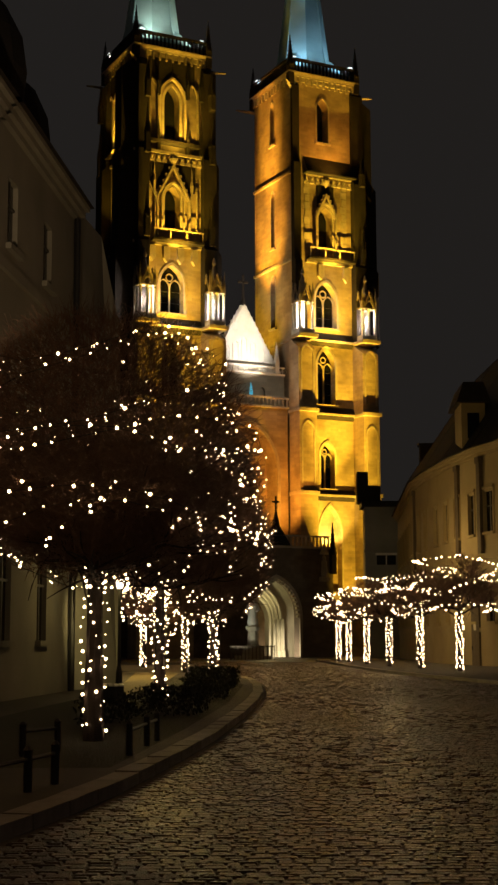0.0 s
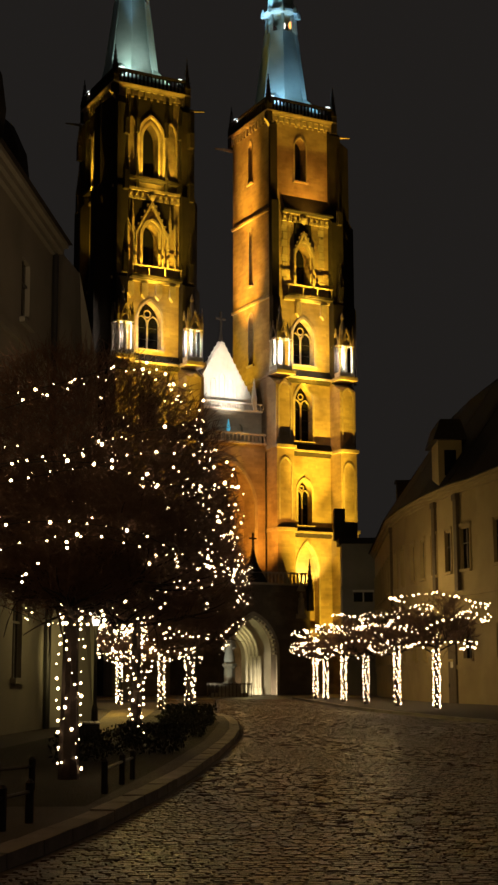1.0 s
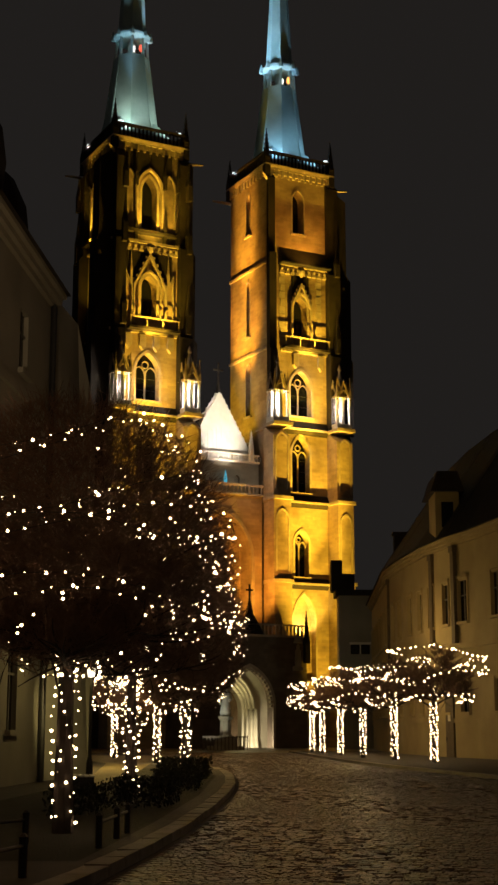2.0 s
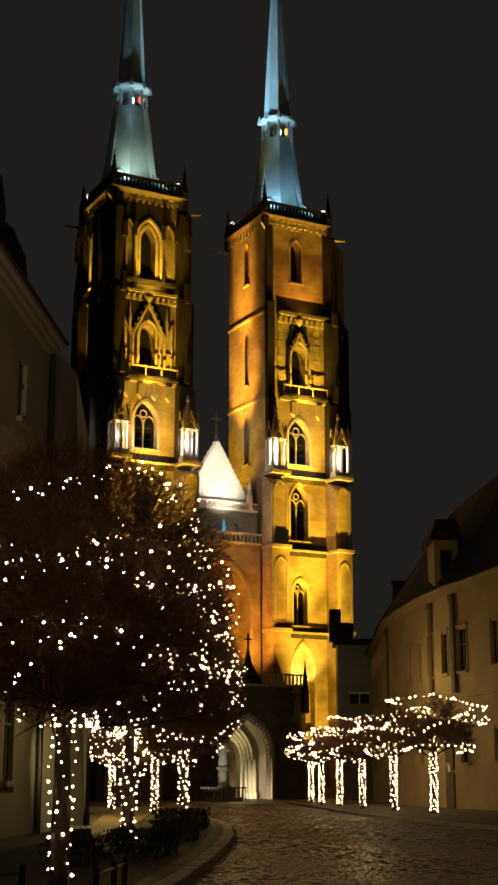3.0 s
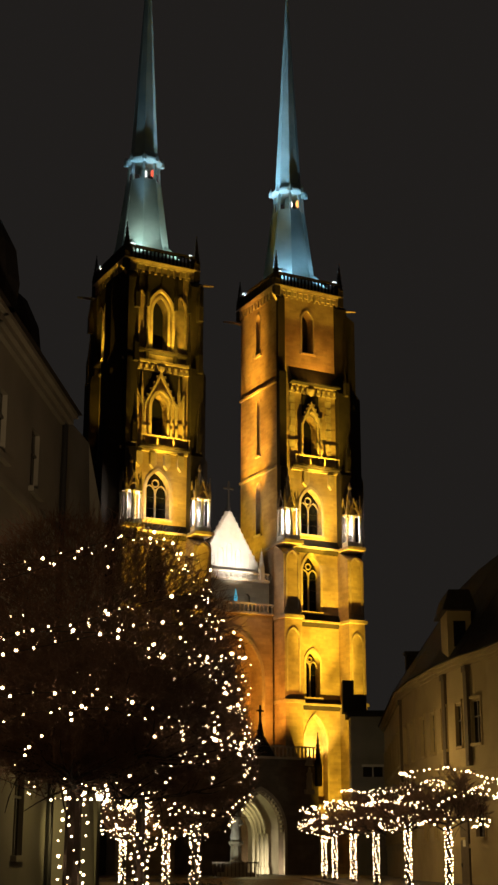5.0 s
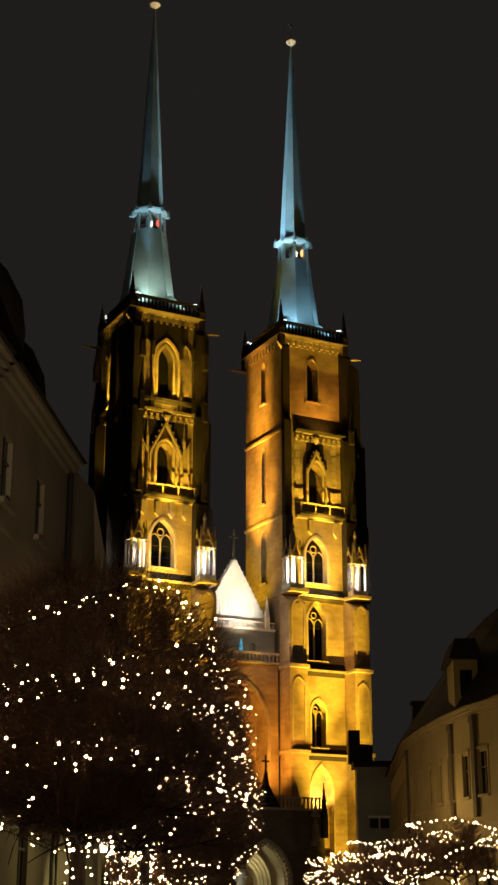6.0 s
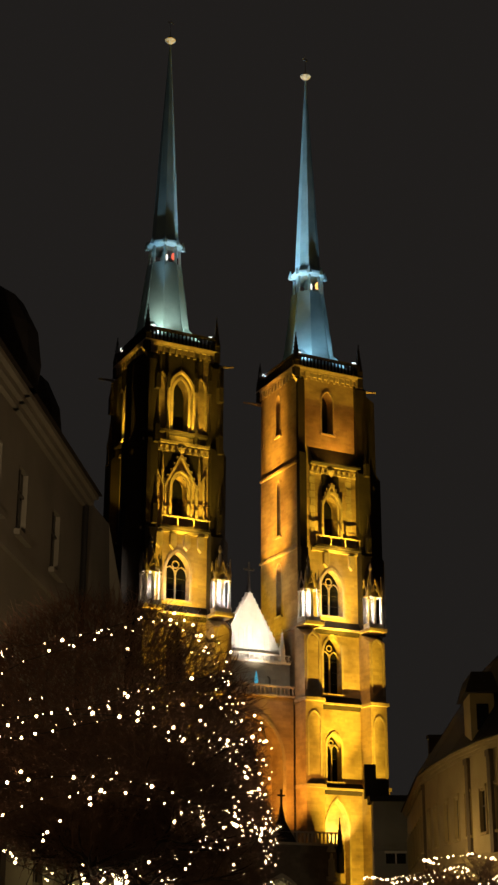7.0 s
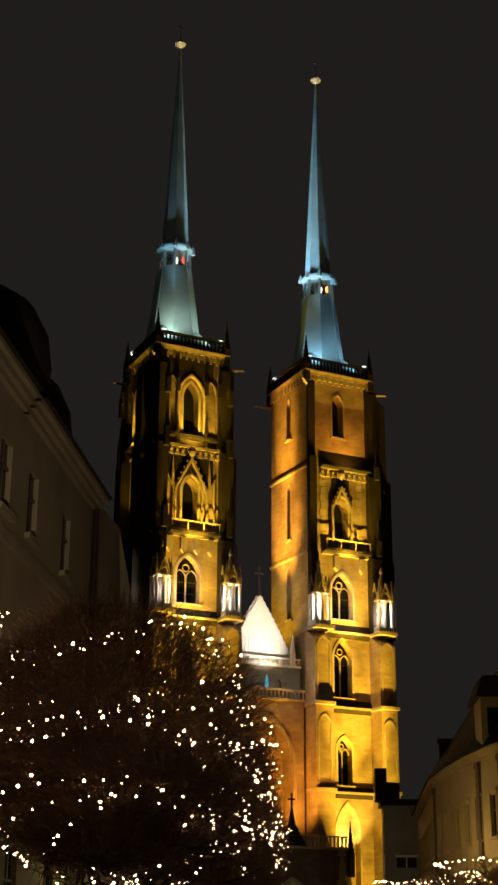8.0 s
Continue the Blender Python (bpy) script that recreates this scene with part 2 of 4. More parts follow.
def arch_band(shape, cx, z0, zs, w, rise, width, a, b, m=None, n=7):
    """A raised moulding that follows a pointed opening."""
    p, q = arch(cx, z0, zs, w, rise, n), arch(cx, z0, zs, w + width, rise + width * 1.3, n)
    k = len(p)
    vs = [(x, y, z) for y in (a, b) for loop in (p, q) for x, z in loop]
    fs = []
    for i in range(k - 1):
        fs += [(k + i, i, i + 1, k + i + 1), (2 * k + i, 3 * k + i, 3 * k + i + 1, 2 * k + i + 1),
               (i, 2 * k + i, 2 * k + i + 1, i + 1), (3 * k + i, k + i, k + i + 1, 3 * k + i + 1)]
    fs += [(0, k, 3 * k, 2 * k), (2 * k - 1, k - 1, 3 * k - 1, 4 * k - 1)]
    return shape.add(vs, fs, m)


def bar(shape, p, q, w):
    return shape.tube([p, q], w, 4)


# ---------------- ground ----------------
def ground_sheet(name, x0, x1, y0, y1, z, mat, label, category):
    s = Shape()
    s.add([(x0, y0, z), (x1, y0, z), (x1, y1, z), (x0, y1, z)], [(0, 1, 2, 3)])
    return tagged(part(name, s, mat), label, category, kind="structure")


ground_sheet("ground", -1500, 1500, -600, 2400, -0.014, JOINT, "dark earth and joint sand under the street", "ground")

# the near kerb: the street's edge, from the camera's side to its turn round the tree bed
KERB = [(-3.0, 8.0), (-2.26, 11.7), (-1.96, 13.4), (-1.73, 15.05), (-1.55, 16.9), (-1.32, 19.4), (-1.03, 23.3), (-0.73, 29.6), (-0.53, 35.8),
        (-0.45, 41.6), (-0.58, 48.4), (-0.92, 55.0), (-1.6, 60.0), (-2.8, 63.5), (-5.0, 66.0), (-9.0, 67.5)]
RKERB = [(12.0, 24.0), (9.3, 42.0), (7.81, 50.8), (6.88, 56.5), (6.06, 61.8), (5.33, 68.1), (4.53, 77.3), (3.82, 89.2), (2.85, 105.7)]


def along(line, step):
    """Points at even steps on a polyline, each with the angle of its way."""
    out, rest = [], 0.0
    for (x0, y0), (x1, y1) in zip(line, line[1:]):
        d = math.hypot(x1 - x0, y1 - y0)
        while rest < d:
            out.append((x0 + (x1 - x0) * rest / d, y0 + (y1 - y0) * rest / d, math.atan2(y1 - y0, x1 - x0)))
            rest += step
        rest -= d
    return out


def slab(name, line, far_x, z, mat, label, category):
    s = Shape()
    n = len(line)
    vs = [(x, y, z) for x, y in line] + [(far_x, y, z) for x, y in line]
    vs += [(x, y, -0.06) for x, y in line] + [(far_x, y, -0.06) for x, y in line]
    fs = [(i, i + 1, n + i + 1, n + i) for i in range(n - 1)] + [(2 * n + i, 2 * n + i + 1, i + 1, i) for i in range(n - 1)]
    s.add(vs, fs)
    return tagged(part(name, s, mat), label, category, kind="structure")


lpave = slab("pavement", KERB, -40, 0.10, PAVING, "dark worn paving and trodden soil beside the street", "pavement")
rpave = slab("pavement", RKERB, 40, 0.10, PAVING, "dark paved strip under the lit trees", "pavement")

# ---------------- cathedral ----------------
cathedral = thing("cathedral", "twin-towered brick gothic cathedral floodlit in yellow with copper spires", "cathedral", CATH)
TIERS = (15.5, 23.5, 30.8, 38.8, 47.8)


def tracery(parent, cx, z0, zs, w, rise, y, lights=2, m=None):
    """Stone bars of a gothic window: mullions, small arches, a ring and thin irons, each a part."""
    for i in range(1, lights):
        x = cx - w + 2 * w * i / lights
        part("mullion", Shape().box(x - 0.06, x + 0.06, y, y + 0.15, z0, zs + 0.2, m), TRIM, parent)
    lw = w / lights
    for i in range(lights):
        part("tracery_arch", arch_band(Shape(), cx - w + lw * (2 * i + 1), zs - 0.3, zs - 0.2, lw - 0.08, lw * 1.2, 0.08, y - 0.01, y + 0.14, m, n=4), TRIM, parent)
    ring = Shape().tube([(cx + w * 0.29 * math.cos(a), y + 0.07, zs + rise * 0.42 + w * 0.29 * math.sin(a)) for a in np.linspace(0, 2 * math.pi, 11)], 0.07, 4)
    part("tracery_ring", Shape().add(ring.v, ring.f, m), TRIM, parent)
    for k in range(int((zs - z0) / 1.1)):
        part("glazing_bar", Shape().box(cx - w, cx + w, y + 0.05, y + 0.09, z0 + 1.1 * (k + 1) - 0.02, z0 + 1.1 * (k + 1) + 0.02, m), IRON, parent)


def finial(shape, x, y, z, h, w):
    """A slim pinnacle with crockets."""
    shape.box(x - w, x + w, y - w, y + w, z, z + h * 0.42)
    for sx, sy in ((1, 0), (-1, 0), (0, 1), (0, -1)):
        shape.rings([(w * 0.75, z + h * 0.36), (w * 0.1, z + h * 0.56)], 4, math.pi / 4, (x + sx * w * 0.8, y + sy * w * 0.8))
    shape.rings([(w * 1.15, z + h * 0.42), (w * 0.12, z + h * 0.97), (w * 0.3, z + h * 0.985), (w * 0.05, z + h)], 4, math.pi / 4, (x, y))
    for k in range(5):
        for sx, sy in ((1, 1), (-1, 1), (1, -1), (-1, -1)):
            r = w * (1.0 - 0.17 * k)
            zz = z + h * (0.48 + 0.09 * k)
            shape.box(x + sx * r * 0.8 - w * 0.14, x + sx * r * 0.8 + w * 0.14, y + sy * r * 0.8 - w * 0.14, y + sy * r * 0.8 + w * 0.14, zz, zz + w * 0.35)


def buttress(x0, x1, wall, steps, base=0.0):
    """A stepped pier in front of a wall at y = wall: steps of depth and upper height; each step has a sloped head."""
    s, z = Shape(), base
    pts = [(wall, base)]
    for k, (d, top) in enumerate(steps):
        nd = steps[k + 1][0] if k + 1 < len(steps) else 0.02
        pts += [(wall - d, z), (wall - d, top - min(1.2, (d - nd) * 1.3))]
        z = top
    pts += [(wall - 0.02, z), (wall, z)]
    n = len(pts)
    s.add([(x0, y, zz) for y, zz in pts] + [(x1, y, zz) for y, zz in pts],
          [tuple(range(n))[::-1], tuple(range(n, 2 * n))] + [(i, (i + 1) % n, n + (i + 1) % n, n + i) for i in range(n)])
    return s


def tower(cu, cv, rich, spire_shift):
    """One west tower. rich: the upper stages carry carved gothic work, with soot and shade in the stone colour."""
    T = pose(cu, cv, 0)
    HU, HV = 3.7, 4.0
    carved = TRIMD if rich else TRIM
    front = [(0.35, 6.2, 11.9, 1.25, 2.7), (0.1, 16.2, 19.4, 0.78, 1.25), (0.05, 24.5, 28.3, 1.0, 1.85), (0.1, 32.2, 35.0, 1.2, 1.85),
             (0.1, 40.4, 43.3, 0.8, 1.25)]
    front.append((0.0, 49.2, 53.0, 0.8, 1.6) if rich else (-0.1, 51.3, 54.8, 0.65, 1.15))
    side = [(0.0, 32.6, 37.2, 0.5, 0.8), (0.0, 40.9, 46.2, 0.32, 0.7), (0.0, 51.8, 55.6, 0.42, 0.8)]
    if rich:
        side = [(0.0, 32.6, 36.2, 0.9, 1.3), (0.0, 40.6, 43.6, 0.8, 1.3), (0.0, 49.2, 53.0, 0.8, 1.6)]
    TH, cut = 1.35, 38.8
    tw = None
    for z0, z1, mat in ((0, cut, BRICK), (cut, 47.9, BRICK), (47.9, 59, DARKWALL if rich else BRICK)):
        def here(ws):
            return [arch(*w) for w in ws if z0 < w[1] < z1]
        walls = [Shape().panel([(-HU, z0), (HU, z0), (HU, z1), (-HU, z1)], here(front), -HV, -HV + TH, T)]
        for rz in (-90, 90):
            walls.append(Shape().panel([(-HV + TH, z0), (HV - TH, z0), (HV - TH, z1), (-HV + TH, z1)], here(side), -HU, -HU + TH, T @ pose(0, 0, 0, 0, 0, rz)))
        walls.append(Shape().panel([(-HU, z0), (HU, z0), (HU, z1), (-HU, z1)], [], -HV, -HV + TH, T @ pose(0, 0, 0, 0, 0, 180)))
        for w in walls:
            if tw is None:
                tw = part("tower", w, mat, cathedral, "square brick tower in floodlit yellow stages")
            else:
                part("stage_wall", w, mat, tw, "soot-streaked carved upper stage, darkened as if dimly lit" if rich and z0 > 40 else "")
    part("tower_roof", Shape().box(-HU + TH, HU - TH, -HV + TH, HV - TH, 58.4, 58.9, T), ROOFM, tw)
    for z, d, r in ((15.5, 0.38, 0.6), (23.5, 0.40, 0.8), (30.8, 0.50, 0.9)):
        s = Shape()
        pts = [(-HV, z - 0.5), (-HV - d + 0.2, z - 0.2), (-HV - d, z), (-HV - d, z + 0.12), (-HV, z + r)]
        s.add([(x, y, zz) for x in (-2.19, 3.09) for y, zz in pts], [tuple(range(5))[::-1], tuple(range(5, 10))] + [(i, (i + 1) % 5, 5 + (i + 1) % 5, 5 + i) for i in range(5)], T)
        # near-black colour stands in for the unlit slope
        part("ledge_roof", s, SOOTSHADE, tw, "dark sloped ledge")
        part("ledge_edge", Shape().box(-2.19, 3.09, -HV - d - 0.06, -HV - d + 0.02, z - 0.1, z + 0.1, T), TRIM, tw)
    # windows
    for rz, wins, h in ((0, front, HV), (-90, side, HU)):
        for k, w in enumerate(wins):
            m = T @ pose(0, 0, 0, 0, 0, rz)
            blind = w[1] < 8                                        # a blind niche at the foot
            win = part("niche_back" if blind else "window", Shape().panel(arch(w[0], w[1] + 0.002, w[2], w[3] - 0.003, w[4] - 0.003), [], -h + (0.85 if w[1] < 38 else 1.15), -h + (0.9 if w[1] < 38 else 1.2), m), BRICK if blind else GLASS, tw, "blind brick niche" if blind else "dark leaded glass")
            if w[3] > 0.5 and w[1] < 38 and not blind:
                tracery(tw, *w, -h + 0.55, 2, m)
            s = Shape()
            arch_band(s, *w, 0.24 if rz == 0 and not blind and (rich or w[1] < 38) else 0.16 if w[3] > 0.5 else 0.1, -h - 0.06, -h + 0.05, m)
            s.box(w[0] - w[3] - 0.25, w[0] + w[3] + 0.25, -h - 0.22, -h + 0.3, w[1] - 0.22, w[1] - 0.002, m)
            part("window_surround", s, TRIM, tw, "carved stone surround")
    # buttresses: (x0, x1, steps), in front
    if rich:
        lsteps = [(2.1, 15.5), (2.0, 23.5), (1.9, 30.8), (0.95, 38.8), (0.9, 47.8), (0.8, 57.0)]
        rsteps = [(2.1, 15.5), (2.0, 23.5), (1.9, 30.8), (0.9, 38.8), (0.75, 47.8), (0.55, 57.0)]
    else:
        lsteps = [(2.1, 15.5), (2.0, 23.5), (1.9, 30.8), (0.8, 38.8), (0.6, 49.0), (0.35, 57.2)]
        rsteps = [(2.1, 15.5), (2.0, 23.5), (1.9, 30.8), (0.9, 38.8), (0.75, 47.8), (0.35, 57.2)]
    spans = ((-4.1, -2.2, lsteps), (3.1, 4.9, rsteps))
    for x0, x1, steps in spans:
        low = [st for st in steps if st[1] < 31]
        high = steps[len(low):]
        b = part("buttress", Shape().add(*(lambda s: (s.v, s.f))(buttress(x0, x1, -HV, low)), T), BRICK, tw)
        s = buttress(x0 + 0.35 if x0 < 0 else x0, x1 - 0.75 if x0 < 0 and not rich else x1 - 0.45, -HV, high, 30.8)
        # the colour carries both soot and the pier's unlit front
        part("upper_buttress", Shape().add(s.v, s.f, T), SOOTSHADE, tw, "sooty stone pier coloured darker for shade")
        for z0, z1 in ((16.4, 21.4), (24.4, 28.9)):
            s = Shape()
            cx, w = (x0 + x1) / 2, (x1 - x0) / 2 - 0.35
            arch_band(s, cx, z0, z1, w, w * 1.5, 0.16, -HV - (2.06 if z0 < 20 else 1.96), -HV - 1.85, T)
            part("blind_arch", s, TRIM, tw)
    for sgn in (-1, 1):                                             # piers on the outer flanks
        for y0 in (-3.9, 2.3):
            if (not rich and sgn < 0):
                continue
            steps = [(2.0, 15.5), (2.3, 30.8), (2.7, 38.8), (2.5, 47.8), (2.0, 57.0)] if sgn > 0 else [(2.3, 15.5), (2.1, 30.8), (1.5, 38.8), (1.0, 47.8), (0.6, 57.0)]
            if rich and sgn < 0 and y0 < 0:
                steps = [(2.6, 15.5), (2.4, 30.8), (1.9, 38.8), (1.7, 47.8), (1.45, 57.0)]
            elif rich and sgn > 0:
                steps = [(2.0, 15.5), (2.1, 30.8), (1.7, 38.8), (1.4, 47.8), (1.0, 57.0)]
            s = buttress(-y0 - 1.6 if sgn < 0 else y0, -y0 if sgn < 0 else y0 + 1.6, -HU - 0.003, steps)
            # dark outline: soot and missing light are both in the colour
            part("flank_buttress", Shape().add(s.v, s.f, T @ pose(0, 0, 0, 0, 0, 90 * sgn)), SOOTSHADE, tw, "sooty flank pier coloured darker for shade")
    # string courses over wall and piers
    for z in TIERS:
        s = Shape()
        dep = 0.28
        if z > 31:
            s.box(-2.2, 3.1, -HV - dep, -HV, z - 0.14, z + 0.14, T)
        if z < 31:
            for x0, x1, _ in spans:
                s.box(x0 - 0.12, x1 + 0.12, -HV - 2.3, -HV, z - 0.16, z + 0.16, T)
        for rz in (-90, 90):
            s.box(-HV, HV, -HU - 0.2, -HU, z - 0.13, z + 0.13, T @ pose(0, 0, 0, 0, 0, rz))
        part("string_course", s, TRIM, tw)
    # top cornice with small arches, parapet and balusters
    s = Shape()
    for rz, a, h in ((0, HU, HV), (-90, HV, HU), (90, HV, HU), (180, HU, HV)):
        m = T @ pose(0, 0, 0, 0, 0, rz)
        part("cornice_band", Shape().box(-a - 0.35, a + 0.35, -h - 0.35, -h, 57.95, 58.08, m).box(-a - 0.3, a + 0.3, -h - 0.28, -h, 57.75, 57.95, m).box(-a - 0.42, a + 0.42, -h - 0.42, -h, 58.08, 58.25, m), TRIM, tw)
        s.box(-a - 0.15, a + 0.15, -h - 0.16, -h, 57.3, 57.74, m)
        n = int(2 * a / 0.62)
        for i in range(n):
            x = -a + (i + 0.5) * 2 * a / n
            s.box(x - 0.11, x + 0.11, -h - 0.3, -h - 0.16, 56.95, 57.74, m)
    part("cornice", s, carved, tw, "corbelled cornice below the parapet")
    rail, k = Shape(), 0
    for rz, a, h in ((0, HU, HV), (-90, HV, HU), (90, HV, HU), (180, HU, HV)):
        m = T @ pose(0, 0, 0, 0, 0, rz)
        rail.box(-a - 0.3, a + 0.3, -h - 0.3, -h, 59.45, 59.7, m)
        rail.box(-a - 0.3, a + 0.3, -h - 0.28, -h - 0.02, 58.25, 58.42, m)
        n = int(2 * a / 0.4)
        for i in range(n + 1):
            x = -a + i * 2 * a / n
            rail.box(x - 0.07, x + 0.07, -h - 0.22, -h - 0.08, 58.4, 59.5, m)
    # the parapet's dark outline against the lit spire is in its colour
    part("parapet", rail, SOOTSHADE, tw, "pierced stone parapet")
    for x, y in ((-HU, -HV), (HU, -HV), (-HU, HV), (HU, HV)):
        s = Shape()
        finial(s, x + cu + 0.1 * math.copysign(1, x), y + cv + 0.1 * math.copysign(1, y), 57.0, 4.6 + 0.5 * (y < 0), 0.30)
        part("pinnacle", s, SOOTSHADE, tw)
    # gargoyles
    for x, y, dx, dy in ((HU, -HV, 1.0, -0.25), (-HU, -HV, -0.6, -0.6), (-HU, HV, -1.0, 0.3)):
        s = Shape()
        s.tube([(cu + x, cv + y, 56.6), (cu + x + dx, cv + y + dy, 56.75), (cu + x + 1.9 * dx, cv + y + 1.9 * dy, 56.8)], [0.16, 0.12, 0.07], 6)
        part("gargoyle", s, carved, tw)
    # the gabled window stage
    s = Shape()
    y = -HV - 0.16
    arch_band(s, 0.1, 40.4, 43.3, 1.05, 1.5, 0.16, y - 0.2, -HV, T)
    gw, top, foot = (1.75, 46.8, 43.3) if rich else (1.2, 46.0, 43.5)
    for sx in (-1, 1):
        s.prism([(0.1 + sx * gw, foot), (0.1 + sx * (gw - 0.24), foot), (0.1, top - 0.5), (0.1, top)][:: sx], y - 0.25, -HV, T)
        for k in range(5):
            f = k / 5
            r, zz = gw * (0.97 - 0.91 * f), foot + 0.2 + (top - foot - 0.2) * f
            s.box(0.1 + sx * r - 0.08, 0.1 + sx * r + 0.08, y - 0.2, y, zz, zz + 0.26, T)
        s.box(0.1 + sx * (gw - 0.13) - 0.08, 0.1 + sx * (gw - 0.13) + 0.08, y - 0.2, -HV, 39.6, foot + 0.1, T)
        if rich:                                                    # half gables and slim pinnacles at the sides
            for e, z1 in ((1.8, foot + 0.25), (2.5, foot + 1.5)):
                s.box(0.1 + sx * e - 0.05, 0.1 + sx * e + 0.05, y - 0.12, -HV, 40.2, z1, T)
            s.prism([(0.1 + sx * 1.78, foot), (0.1 + sx * 1.9, foot), (0.1 + sx * 2.5, foot + 1.25), (0.1 + sx * 2.5, foot + 1.5)][:: -sx], y - 0.14, -HV, T)
            finial(s, cu + 0.1 + sx * 1.95, cv + y - 0.05, 43.6, 3.2, 0.12)
        else:                                                       # long and short corner stones
            for j in range(9):
                e = 2.3 if sx > 0 else -1.95
                s.box(e - (0.42 if j % 2 else 0.26), e + 0.26, -HV - 0.05, -HV, 40.3 + 0.78 * j, 40.98 + 0.78 * j, T)
    s.rings([(0.1, 46.6), (0.32, 47.0), (0.36, 47.25), (0.12, 47.5), (0.05, 47.8)], 6, 0, (cu + 0.1, cv + y - 0.1))
    part("window_gable", s, TRIM, tw, "steep carved gable over the window")
    s = Shape()
    s.box(-2.2, 3.0, -HV - 1.0, -HV - 0.93, 39.98, 40.1, T)
    for i in range(4):
        x = -2.1 + i * 1.66
        s.box(x - 0.05, x + 0.05, -HV - 1.0, -HV - 0.93, 39.13, 40.0, T)
    part("balcony_rail", s, TRIM, tw, "slender stone gallery rail")
    # black slab stands in for the shaded band under the rail
    part("balcony_floor", Shape().box(-2.2, 3.05, -HV - 1.05, -HV - 0.29, 38.9, 39.12, T), SOOTSHADE, tw, "gallery slab coloured black for the shade under the rail")
    # shade painted as black spandrels beside the gable, and the carved frieze over it
    for sx in (-1, 1):
        x1 = 0.1 + sx * (2.35 if rich else 0.95)
        pts = [(0.1 + sx * 0.03, 46.75), (0.1 + sx * 1.32, 44.15), (x1, 44.15), (x1, 46.75)] if rich else [(0.1 + sx * 0.03, 46.75), (0.1 + sx * 0.03, 45.9), (x1, 44.1), (x1, 46.75)]
        part("spandrel", Shape().prism(pts[::sx], -HV - 0.14, -HV - 0.002, T), SOOTSHADE, tw, "stone between gable and frieze, shade put in as black")
    for i in range(9):
        x, s = -2.05 + i * 0.62, Shape()
        s.box(x - 0.24, x + 0.24, -HV - 0.2, -HV - 0.002, 46.85, 47.1, T)
        s.rings([(0.05, 47.1), (0.16, 47.2), (0.2, 47.4), (0.08, 47.6)], 6, 0, (cu + x, cv - HV - 0.1))
        part("frieze_leaf", s, TRIM, tw)
    for i in range(4):
        x = -2.0 + i * 1.45
        s = Shape()
        s.prism([(x - 0.32, 38.55), (x + 0.32, 38.55), (x + 0.32, 37.4), (x, 37.0), (x - 0.32, 37.4)], -HV - 0.36, -HV, T)
        if rich or i in (1, 3):
            part("corbel", s, TRIM, tw)
    # tabernacles on the lower piers
    for x in (-3.15, 4.0):
        s = Shape()
        cx, cy = cu + x, cv - HV - 1.1
        s.box(cx - 0.85, cx + 0.85, cy - 0.8, cy + 0.8, 30.96, 31.5)
        for px in (-0.7, 0.0, 0.7):
            for py in (-0.65, 0.65):
                part("niche_column", Shape().rings([(0.2, 31.5), (0.16, 31.8), (0.15, 33.9), (0.21, 34.2)], 6, 0, (cx + px, cy + py)), GABLE, tw, "white-lit slim column")
        s.box(cx - 0.62, cx + 0.62, cy + 0.2, cy + 0.45, 31.5, 34.2)
        part("tabernacle", s, GABLE, tw, "white-lit open stone pinnacle")
        s = Shape()
        s.box(cx - 0.78, cx + 0.78, cy - 0.72, cy + 0.72, 34.2, 34.4)
        s.rings([(0.62, 34.4), (0.42, 35.2), (0.12, 37.0), (0.2, 37.15), (0.2, 37.25), (0.03, 37.8)], 8, math.pi / 8, (cx, cy))
        for px, py in ((0, -0.76), (0.8, 0), (-0.8, 0)):
            w = 0.62
            if py:
                for e in (-1, 1):                                   # an open gable of two raking bars over an arch
                    s.tube([(cx + e * w, cy + py, 34.3), (cx, cy + py, 35.75)], 0.08, 4)
                    s.tube([(cx + e * w * 0.8, cy + py, 34.3), (cx + e * w * 0.45, cy + py, 34.75), (cx, cy + py, 35.0)], 0.05, 4)
            else:
                for e in (-1, 1):
                    s.tube([(cx + px, cy + e * w, 34.3), (cx + px, cy, 35.75)], 0.08, 4)
            s.rings([(0.05, 35.7), (0.13, 35.85), (0.04, 36.1)], 6, 0, (cx + px, cy + py))
        for px, py in ((-0.74, -0.7), (0.74, -0.7), (-0.74, 0.7), (0.74, 0.7)):
            finial(s, cx + px, cy + py, 33.9, 2.4, 0.11)
        part("canopy", s, TRIMD, tw, "darker carved canopy with small gables")
    if rich:                                                        # blind arcade and pinnacles of the top stage
        for rz, h, wd in ((0, HV, 0.0), (-90, HU, 0.0)):
            m = T @ pose(0, 0, 0, 0, 0, rz)
            part("belfry_arch", arch_band(Shape(), 0.0, 49.0, 53.2, 1.2, 2.0, 0.22, -h - 0.3, -h, m), TRIM, tw)
            for x in (-2.05, 2.05):
                hood = [q for q in arch(0.0, 49.0, 53.2, 1.5, 2.45)[1:-1] if q[1] > 54.2 and (q[0] * x > 0 or q[0] == 0)]
                hood = [q for q in hood if abs(q[0]) > 0.05]
                hood = sorted(hood, key=lambda q: -q[1])
                pts = [(0.02 * x, 57.2), (0.02 * x, 55.75)] + hood + [(1.55 * x / 2.05, 54.3), (x * 1.02, 55.2), (2.35 * x / 2.05, 54.3), (2.35 * x / 2.05, 57.2)]
                # black piece stands in for the shade over the arches
                part("spandrel", Shape().prism(pts, -h - 0.15, -h - 0.002, m), SOOTSHADE, tw, "stone over the arches, shade put in as black")
